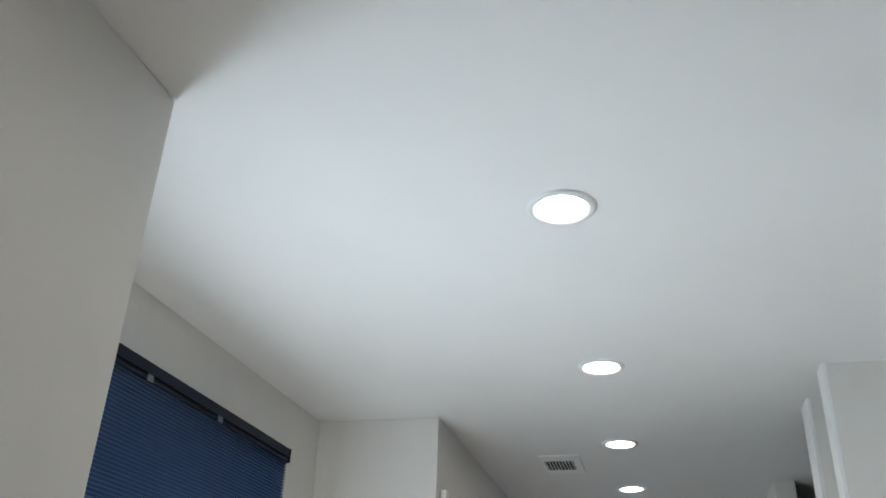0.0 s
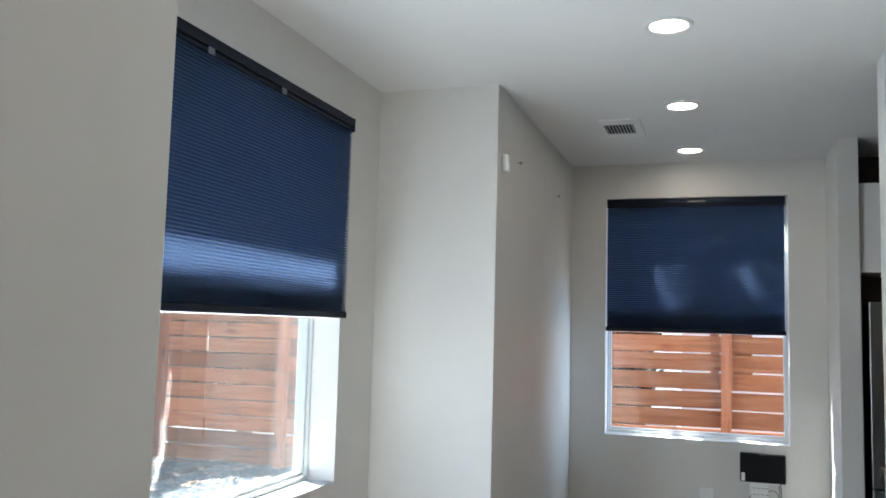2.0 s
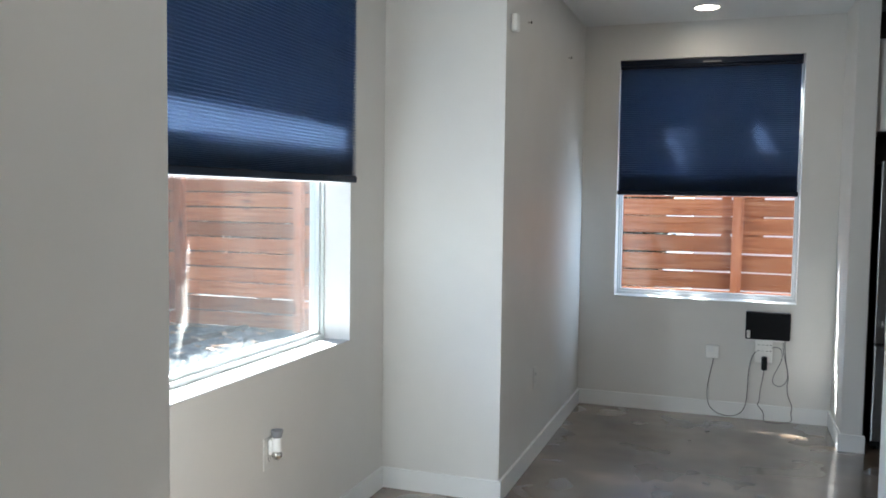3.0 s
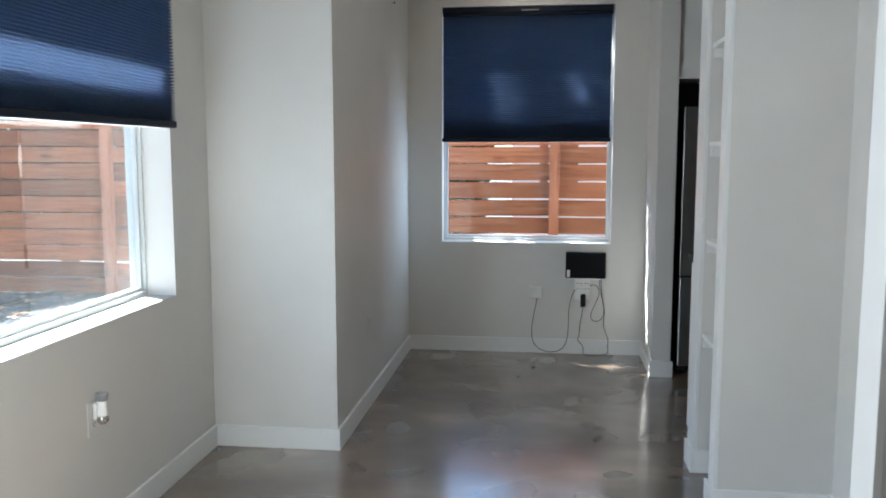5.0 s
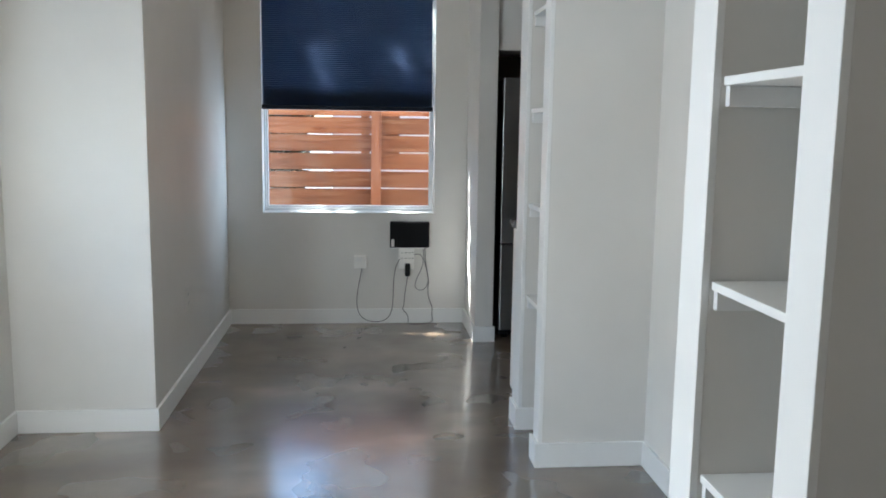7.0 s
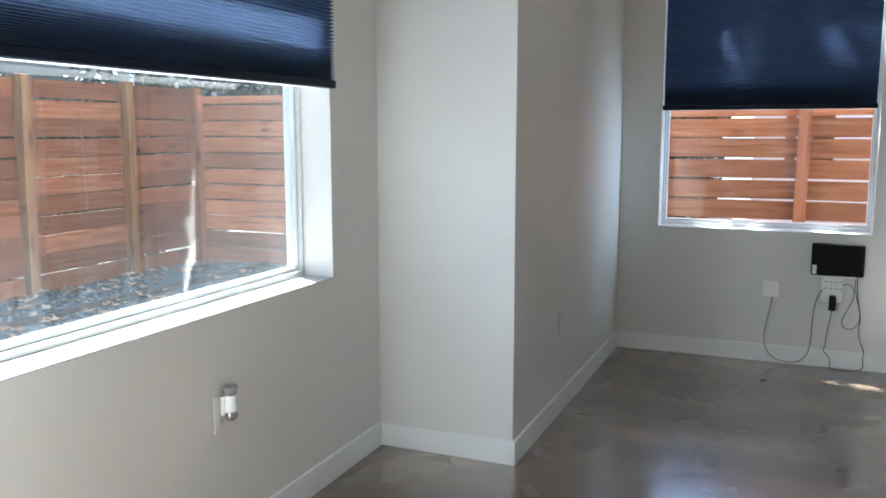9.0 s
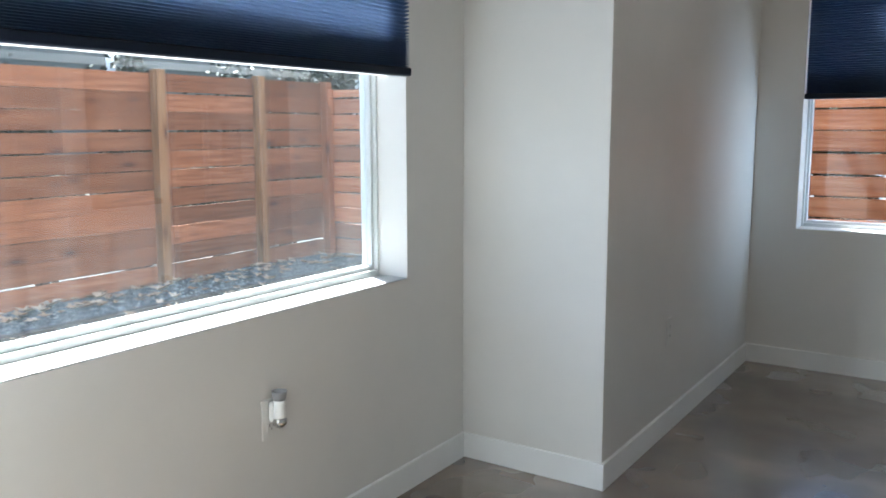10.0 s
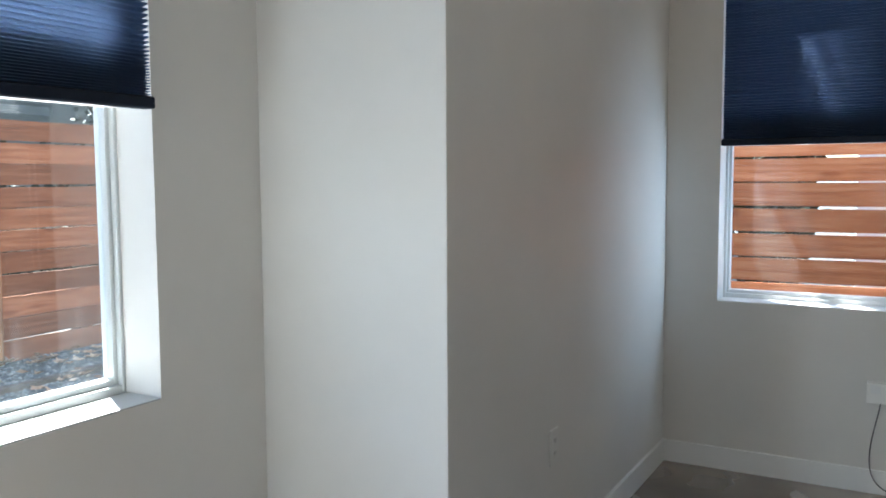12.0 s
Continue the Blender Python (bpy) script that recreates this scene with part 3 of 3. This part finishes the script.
# ---- router corner ----
router = thing("wifi_router", "black wall-mounted modem router with vents", "router")
RX0, RX1, RZ0, RZ1 = 0.155, 0.435, 0.555, 0.742
part("case", boxes((RX0, RX1, BY - 0.055, BY - 0.012, RZ0, RZ1), bevel=0.009), BLACKP, router, "matt black plastic case")
part("wall_plate", boxes((RX0 + 0.05, RX1 - 0.05, BY - 0.012, BY - 0.0005, RZ0 + 0.03, RZ1 - 0.03)), BLACKP, router)
for i in range(14):
    x = RX0 + 0.03 + i * 0.017
    part("vent_rib", boxes((x, x + 0.006, BY - 0.0565, BY - 0.0535, RZ1 - 0.022, RZ1 - 0.010), bevel=0.001), BLACKP, router)
part("wall_bracket", boxes((RX0 + 0.012, RX1 - 0.035, BY - 0.050, BY - 0.002, RZ0 - 0.009, RZ0 - 0.001), bevel=0.001), PLASTIC, router, "white bracket under the case")
part("sticker", boxes((RX0 + 0.008, RX0 + 0.030, BY - 0.0565, BY - 0.0548, RZ0 + 0.008, RZ0 + 0.060)), PLASTIC, router, "white label sticker")

strip = thing("plug_adapter", "white multi-outlet wall adapter with several plug sockets", "power adapter")
part("body", boxes((0.217, 0.330, BY - 0.034, BY - 0.0005, 0.395, 0.545), bevel=0.006), PLASTIC, strip)
for x in (0.235, 0.262, 0.289, 0.312):
    for z in (0.515, 0.475):
        part("slot", boxes((x, x + 0.012, BY - 0.0346, BY - 0.0336, z, z + 0.004)), DARKHOLE, strip)

plug = thing("power_plug", "black power plug in the wall adapter", "plug")
part("body", boxes((0.262, 0.298, BY - 0.075, BY - 0.0342, 0.352, 0.442), bevel=0.007), BLACKP, plug)

box2 = thing("phone_jack", "white square wall jack box with a cord", "wall jack")
part("box", boxes((-0.100, -0.012, BY - 0.045, BY - 0.0005, 0.405, 0.493), bevel=0.005), PLASTIC, box2)
part("label", boxes((-0.085, -0.045, BY - 0.0462, BY - 0.0448, 0.450, 0.485)), TRIM, box2)

WY = BY - 0.035
cable = thing("jack_cable", "dark cord drooping between the jack and the adapter", "cable")
tube("cord", [(-0.045, WY, 0.405), (-0.05, WY, 0.36), (-0.085, WY, 0.22), (-0.08, WY, 0.06), (0.02, WY - 0.01, 0.010), (0.14, WY - 0.01, 0.02), (0.185, WY, 0.12), (0.175, WY, 0.32), (0.20, WY, 0.44), (0.225, WY, 0.47)], 0.0026, CORD, cable)
cable = thing("plug_cable", "dark crinkled cord hanging from the power plug", "cable")
tube("cord", [(0.280, WY - 0.02, 0.353), (0.276, WY - 0.02, 0.30), (0.255, WY - 0.01, 0.20), (0.262, WY - 0.01, 0.13), (0.235, WY - 0.01, 0.11), (0.30, WY - 0.01, 0.06), (0.275, WY - 0.03, 0.006), (0.33, WY - 0.05, 0.004), (0.42, WY - 0.03, 0.005), (0.475, WY - 0.01, 0.02), (0.45, WY, 0.07), (0.475, WY, 0.12), (0.425, WY, 0.19), (0.43, WY, 0.25)], 0.0026, CORD, cable)
cable = thing("router_cable", "grey cord looping down from the router", "cable")
tube("cord", [(0.395, WY, 0.556), (0.39, WY, 0.50), (0.415, WY, 0.40), (0.44, WY, 0.31), (0.40, WY, 0.235), (0.335, WY, 0.25), (0.335, WY, 0.31), (0.385, WY, 0.40), (0.40, WY, 0.47), (0.37, WY, 0.52), (0.325, WY, 0.50)], 0.0026, GREYCORD, cable)
cable = thing("router_cable", "grey cord from the router down to the floor cord", "cable")
tube("cord", [(0.405, WY, 0.556), (0.405, WY, 0.48), (0.42, WY, 0.38), (0.44, WY, 0.30), (0.425, WY, 0.25)], 0.003, GREYCORD, cable)

# ---- outside ----
GZ = 0.03
bm = bmesh.new()
hx0, hx1, hy0, hy1 = OUTX, KX + 0.15, BACK - 0.15, OUTY
ring = [[bm.verts.new((sx * 600, sy * 600, GZ)) for sx, sy in ((-1, -1), (1, -1), (1, 1), (-1, 1))],
        [bm.verts.new((x, y, GZ)) for x, y in ((hx0, hy0), (hx1, hy0), (hx1, hy1), (hx0, hy1))]]
for i in range(4):
    bm.faces.new((ring[0][i], ring[0][(i + 1) % 4], ring[1][(i + 1) % 4], ring[1][i]))
structure("ground", bm, GROUND, "dark blue-grey gravel ground", "ground")
structure("roof", boxes((-2.388, KX + 0.5, BACK - 0.5, 6.33, CH + 0.205, CH + 0.40)), SIDING, "pale roof slab with a narrow eave", "roof")

# side fence: posts stand inside the yard, boards run between them
rng = random.Random(7)
FXL, FYB = -5.78, 7.86
TOP, PITCH, BH, N_BOARDS = 1.83, 0.163, 0.150, 11
SPACING = 1.15


def plank(length, height, seed, along):
    """A slightly cupped and crooked board, centred on its middle; along is 'x' or 'y'."""
    r = random.Random(seed)
    bm = bmesh.new()
    n = 6
    rows = []
    for i in range(n + 1):
        s = -length / 2 + length * i / n
        wob = r.uniform(-0.002, 0.002)
        top, low = height / 2 + r.uniform(-0.002, 0.002) + wob, -height / 2 + r.uniform(-0.002, 0.002) + wob
        ring = []
        for d, z in ((0.0, low), (0.019, low), (0.019, top), (0.0, top)):
            ring.append(bm.verts.new((s, d, z) if along == "x" else (d, s, z)))
        rows.append(ring)
    for a, b in zip(rows, rows[1:]):
        for k in range(4):
            bm.faces.new((a[k], a[(k + 1) % 4], b[(k + 1) % 4], b[k]))
    bm.faces.new(rows[0])
    bm.faces.new(rows[-1])
    return bm


def fence(label, along, fixed, posts, post_mat, board_mat, inner, height, uneven):
    """Boards of one panel run from post to post; inner: the side on which the posts stand."""
    root = thing("wooden_fence", label, "fence", "yard fences")
    post_mesh = mesh_of("post", boxes((-0.045, 0.045, -0.045, 0.045, -0.15, TOP + (0.015 if along == "y" else -0.07) - GZ), bevel=0.005), post_mat)
    end_mesh = mesh_of("post", boxes((-0.045, 0.045, -0.045, 0.045, -0.15, TOP - GZ), bevel=0.005), POSTR)
    shapes = {}
    for k, u in enumerate(posts):
        p = new("post", end_mesh if k == len(posts) - 1 else post_mesh)
        p.parent = root
        p.location = (u, fixed - inner * 0.055, GZ) if along == "x" else (fixed - inner * 0.055, u, GZ)
        p.rotation_euler = (radians(rng.uniform(-0.5, 0.5)), radians(rng.uniform(-0.5, 0.5)), 0)
        if k == len(posts) - 1:
            break
        length = round(posts[k + 1] - u, 2)
        if length not in shapes:
            shapes[length] = [mesh_of("board", plank(length - 0.005, height, 40 + i, along), board_mat) for i in range(6)]
        mid = u + length / 2
        for i in range(N_BOARDS):
            z = TOP - 0.01 - BH / 2 - i * PITCH + rng.uniform(-uneven, uneven)
            o = new("board", rng.choice(shapes[length]))
            o.parent = root
            o.scale = (1, 1, 1.035 if along == "y" and i > N_BOARDS - 5 else 1)
            if along == "x" and i == 0:     # the back fence ends in a ripped-down board
                o.scale.z, z = 0.5, z - 0.036
            lean = radians(rng.uniform(-0.28, 0.28)) * 1.15 / length
            o.location = (mid, fixed + rng.uniform(-0.003, 0.003), z) if along == "x" else (fixed + rng.uniform(-0.003, 0.003), mid, z)
            o.rotation_euler = (0, lean, 0) if along == "x" else (lean, 0, 0)
    return root


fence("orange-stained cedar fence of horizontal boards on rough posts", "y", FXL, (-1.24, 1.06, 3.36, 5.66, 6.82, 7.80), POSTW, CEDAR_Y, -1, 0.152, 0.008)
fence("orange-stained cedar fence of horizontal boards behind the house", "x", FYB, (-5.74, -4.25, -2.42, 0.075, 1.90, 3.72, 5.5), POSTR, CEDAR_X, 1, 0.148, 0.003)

# battens nailed across the far side of the back fence
back_fence = [o for o in bpy.data.objects if o.name.startswith("wooden_fence")][-1]
for x0, x1, z0 in ((-0.052, 0.026, 1.12), (0.13, 0.30, 1.12), (0.062, 0.128, 1.12), (-1.52, -1.42, GZ + 0.02)):
    part("batten", boxes((x0, x1, FYB + 0.024, FYB + 0.055, z0, TOP - 0.06), bevel=0.003), POSTR, back_fence)

# loose gravel and fallen leaves on the strip of ground by the fences
def scatter(name, count, region, make, material, label, category, seed):
    r = random.Random(seed)
    verts, faces = [], []
    for _ in range(count):
        x0, x1, y0, y1 = region
        make(r, r.uniform(x0, x1), r.uniform(y0, y1), verts, faces)
    me = bpy.data.meshes.new(name)
    me.from_pydata(verts, [], faces)
    me.materials.append(material)
    return tagged(new(name, me), label, category, kind="stuff")


def pebble(r, x, y, verts, faces):
    s = r.uniform(0.008, 0.022)
    b = len(verts)
    a0 = r.uniform(0, 6.28)
    for i in range(5):
        a = a0 + i * 1.2566
        q = s * r.uniform(0.7, 1.2)
        verts.append((x + q * math.cos(a), y + q * math.sin(a), GZ + s * r.uniform(0.0, 0.45)))
    verts.append((x + r.uniform(-0.3, 0.3) * s, y + r.uniform(-0.3, 0.3) * s, GZ + s * r.uniform(0.6, 1.0)))
    for i in range(5):
        faces.append((b + i, b + (i + 1) % 5, b + 5))


def dry_leaf(r, x, y, verts, faces):
    s = r.uniform(0.05, 0.115)
    b = len(verts)
    a0 = r.uniform(0, 6.28)
    tilt = r.uniform(-0.5, 0.5)
    lobes = (1.0, 0.45, 0.8, 0.4, 0.9, 0.42, 0.75, 0.35, 0.85, 0.4)
    verts.append((x, y, GZ + 0.022))
    for i, q in enumerate(lobes):
        a = a0 + i * 6.283 / len(lobes)
        q *= s * r.uniform(0.8, 1.15)
        verts.append((x + q * math.cos(a), y + 0.7 * q * math.sin(a), GZ + 0.024 + abs(tilt * q * math.cos(a)) + r.uniform(0, 0.012)))
    n = len(lobes)
    for i in range(n):
        faces.append((b, b + 1 + i, b + 1 + (i + 1) % n))


scatter("gravel", 30000, (-5.75, -2.0, 1.5, 7.75), pebble, GRAVEL, "loose dark blue-grey gravel by the fence", "gravel", 3)
scatter("fallen_leaves", 150, (-5.7, -3.2, 2.0, 7.7), dry_leaf, DRYLEAF, "dry brown oak leaves fallen on the gravel", "leaves", 4)
scatter("fallen_leaves", 150, (-5.72, -5.25, 2.0, 7.7), dry_leaf, DRYLEAF, "dry brown oak leaves drifted along the fence", "leaves", 5)
scatter("fallen_leaves", 60, (-4.85, -4.3, 2.0, 7.7), dry_leaf, DRYLEAF, "dry brown oak leaves caught along the gravel edging", "leaves", 8)
edging = thing("garden_edging", "dark weathered timber edging sunk in the gravel", "garden edging")
for y0, y1, dx in ((1.2, 3.58, -0.05), (3.585, 5.97, 0.0), (5.975, 7.79, 0.04)):
    part("timber", boxes((-4.95 + dx, -4.885 + dx, y0, y1, GZ - 0.05, GZ + 0.045), bevel=0.006), EDGING, edging)


# ---- beyond the fences ----
def shrub(x, y, height, spread, count, seed, label):
    """A bush: stems and a ragged crown of many small leaves."""
    r = random.Random(seed)
    root = thing("shrub", label, "shrub", "shrubs beyond the fence")
    bm = bmesh.new()
    tips = []
    for i in range(9):
        a, q = r.uniform(0, 6.28), spread * r.uniform(0.2, 0.85)
        tip = Vector((x + q * math.cos(a), y + 1.6 * q * math.sin(a), GZ + height * r.uniform(0.55, 0.95)))
        base = Vector((x + r.uniform(-0.1, 0.1), y + r.uniform(-0.1, 0.1), GZ - 0.02))
        way = tip - base
        m = Matrix.Translation(base + way / 2) @ way.to_track_quat("Z", "Y").to_matrix().to_4x4()
        bmesh.ops.create_cone(bm, cap_ends=True, segments=6, radius1=0.022, radius2=0.006, depth=way.length, matrix=m)
        tips.append((base, tip))
    part("stems", bm, BARK, root)
    verts, faces = [], []
    for _ in range(count):
        base, tip = r.choice(tips)
        c = base.lerp(tip, r.uniform(0.35, 1.08)) + Vector((r.gauss(0, 0.16), r.gauss(0, 0.20), r.gauss(0, 0.11))) * spread
        d = Vector((r.gauss(0, 1), r.gauss(0, 1), r.gauss(0, 0.6))).normalized()
        s = d.cross(Vector((r.gauss(0, 1), r.gauss(0, 1), r.gauss(0, 1)))).normalized()
        ln, w = r.uniform(0.06, 0.11), r.uniform(0.018, 0.032)
        k = len(verts)
        verts += [tuple(c - d * ln / 2), tuple(c + s * w), tuple(c + d * ln / 2), tuple(c - s * w)]
        faces.append((k, k + 1, k + 2, k + 3))
    me = bpy.data.meshes.new("leaves")
    me.from_pydata(verts, [], faces)
    me.materials.append(GREENLEAF)
    ob = new("leaves", me)
    ob.parent = root
    return root


for i, (y, h, w) in enumerate(((1.6, 2.1, 0.6), (3.1, 2.0, 0.5), (4.55, 2.3, 0.55), (6.2, 2.1, 0.40), (7.75, 2.15, 0.6), (9.2, 2.4, 0.8))):
    shrub(-6.8, y, h, w, 3600, 20 + i, "dark green leafy shrub behind the cedar fence")
for i in range(8):
    shrub(-6.4, 1.2 + 0.95 * i, 0.95, 0.36, 1300, 70 + i, "low leafy shrub at the foot of the cedar fence")
for i, (x, h, w, n) in enumerate(((-5.6, 2.5, 0.9, 5000), (-4.2, 2.6, 0.9, 5000), (-2.9, 2.4, 0.8, 4000), (-1.55, 2.0, 0.6, 7000), (-0.95, 2.1, 0.42, 7500))):
    shrub(x, 9.3 if x < -2 else 8.75, h, w, n, 50 + i, "low leafy shrub behind the back fence")

def neighbour(label, m, length, windows, height=3.3, paint=NEIGHBOUR, siding="grey painted siding"):
    """A house; its front faces local +x, at x = 0, and runs along local y."""
    house = thing("neighbour_house", label, "house", "neighbouring houses")
    house.matrix_world = m
    part("wall", boxes((-5.0, 0.0, 0.0, length, 0.0, height)), paint, house, siding)
    bm = bmesh.new()
    ridge = [bm.verts.new(p) for p in ((0.5, -0.5, height - 0.1), (0.5, length + 0.5, height - 0.1), (-2.5, length + 0.5, height + 1.6), (-2.5, -0.5, height + 1.6), (-5.5, -0.5, height - 0.1), (-5.5, length + 0.5, height - 0.1))]
    for q in ((0, 1, 2, 3), (3, 2, 5, 4), (0, 3, 4), (1, 5, 2), (0, 4, 5, 1)):
        bm.faces.new([ridge[i] for i in q])
    part("roof", bm, BARK, house, "dark shingled roof")
    for i in range(int((height - 0.06) / 0.18)):
        part("siding_board", boxes((0.001, 0.015, 0.0, length, 0.18 * i + 0.01, 0.18 * i + 0.172)), paint, house)
    for y in (0.0, length * 0.735, length - 0.14):
        part("corner_board", boxes((0.0155, 0.03, y, y + 0.14, 0.0, height - 0.1), bevel=0.003), TRIM, house, "white corner board")
    for y in windows:
        w = part("window", boxes((0.016, 0.05, y, y + 0.08, 1.5, 2.7), (0.016, 0.05, y + 0.92, y + 1.0, 1.5, 2.7), (0.016, 0.05, y + 0.08, y + 0.92, 1.5, 1.58), (0.016, 0.05, y + 0.08, y + 0.92, 2.62, 2.7), bevel=0.004), VINYL, house, "white framed window")
        part("pane", boxes((0.018, 0.022, y + 0.08, y + 0.92, 1.58, 2.62)), STONE, w)
    return house


neighbour("neighbouring house with grey siding beyond the side fence", pose(-10.0, -8.0, GZ), 22.0, (8.5, 12.2, 19.4))
neighbour("neighbouring house with grey siding beyond the back fence", pose(-12.5, 13.0, GZ, 0, 0, -90), 8.0, (2.0, 5.5))
neighbour("pale two-storey neighbouring house behind the back fence", pose(-0.40, 10.3, GZ, 0, 0, -90), 9.0, (4.0, 6.5), 5.6, SIDING, "pale painted siding")


def tree(x, y, crown, radius, count, seed, open_to=()):
    """A tall tree added as an unseen sun blocker: tapered trunk, limbs, and a crown of many leaves with gaps."""
    r = random.Random(seed)
    root = thing("tree", "tall leafy tree behind the back fence, added out of view to dapple the sun", "tree")
    bm = bmesh.new()

    def limb(p, q, r0, r1):
        way = q - p
        m = Matrix.Translation(p + way / 2) @ way.to_track_quat("Z", "Y").to_matrix().to_4x4()
        bmesh.ops.create_cone(bm, cap_ends=True, segments=10, radius1=r0, radius2=r1, depth=way.length, matrix=m)
    base, fork = Vector((x, y, GZ - 0.1)), Vector((x + 0.1, y - 0.1, crown.z - radius * 1.15))
    limb(base, fork, 0.17, 0.11)
    ends = []
    for i in range(16):
        d = Vector((r.gauss(0, 1), r.gauss(0, 1), r.gauss(0.2, 0.8))).normalized()
        tip = crown + d * radius * r.uniform(0.55, 0.95)
        mid = fork.lerp(tip, 0.5) + Vector((0, 0, 0.15))
        limb(fork, mid, 0.06, 0.035)
        limb(mid, tip, 0.035, 0.010)
        ends += [mid, tip, tip, crown + d * radius * 0.35]
    part("trunk", bm, BARK, root)
    verts, faces = [], []
    for _ in range(count):
        c = r.choice(ends) + Vector((r.gauss(0, 1), r.gauss(0, 1), r.gauss(0, 1))) * radius * 0.22
        if any(gap(c) for gap in open_to):
            continue
        d = Vector((r.gauss(0, 1), r.gauss(0, 1), r.gauss(0, 0.6))).normalized()
        s = d.cross(Vector((r.gauss(0, 1), r.gauss(0, 1), r.gauss(0, 1)))).normalized()
        ln, w = r.uniform(0.10, 0.18), r.uniform(0.03, 0.05)
        k = len(verts)
        verts += [tuple(c - d * ln / 2), tuple(c + s * w), tuple(c + d * ln / 2), tuple(c - s * w)]
        faces.append((k, k + 1, k + 2, k + 3))
    me = bpy.data.meshes.new("crown")
    me.from_pydata(verts, [], faces)
    me.materials.append(GREENLEAF)
    new("crown", me).parent = root
    return root




def sun_gap(*corners):
    """An opening in the crown that lets the sun reach a patch of the back window, given by its corners (x, z)."""
    def inside(c):
        p = c + SUN_TRAVEL * ((BY - c.y) / SUN_TRAVEL.y)
        turns = [(x1 - x0) * (p.z - z0) - (z1 - z0) * (p.x - x0) for (x0, z0), (x1, z1) in zip(corners, corners[1:] + corners[:1])]
        return all(k > 0 for k in turns)
    return inside


# added out of view; the crown's gaps shape the sun patches at window 2
tree(-3.75, 8.7, Vector((-3.55, 8.07, 6.42)), 1.05, 3600, 11,
     (sun_gap((-0.55, 1.38), (-0.04, 1.38), (-0.24, 2.15), (-0.55, 2.15)), sun_gap((0.27, 1.70), (0.40, 1.70), (0.24, 2.05), (0.10, 2.05)),
      sun_gap((0.02, 0.80), (0.36, 0.80), (0.56, 1.30), (0.46, 1.55), (0.30, 1.30)), sun_gap((-0.42, 0.50), (0.45, 0.50), (0.45, 1.05), (-0.34, 1.05))))
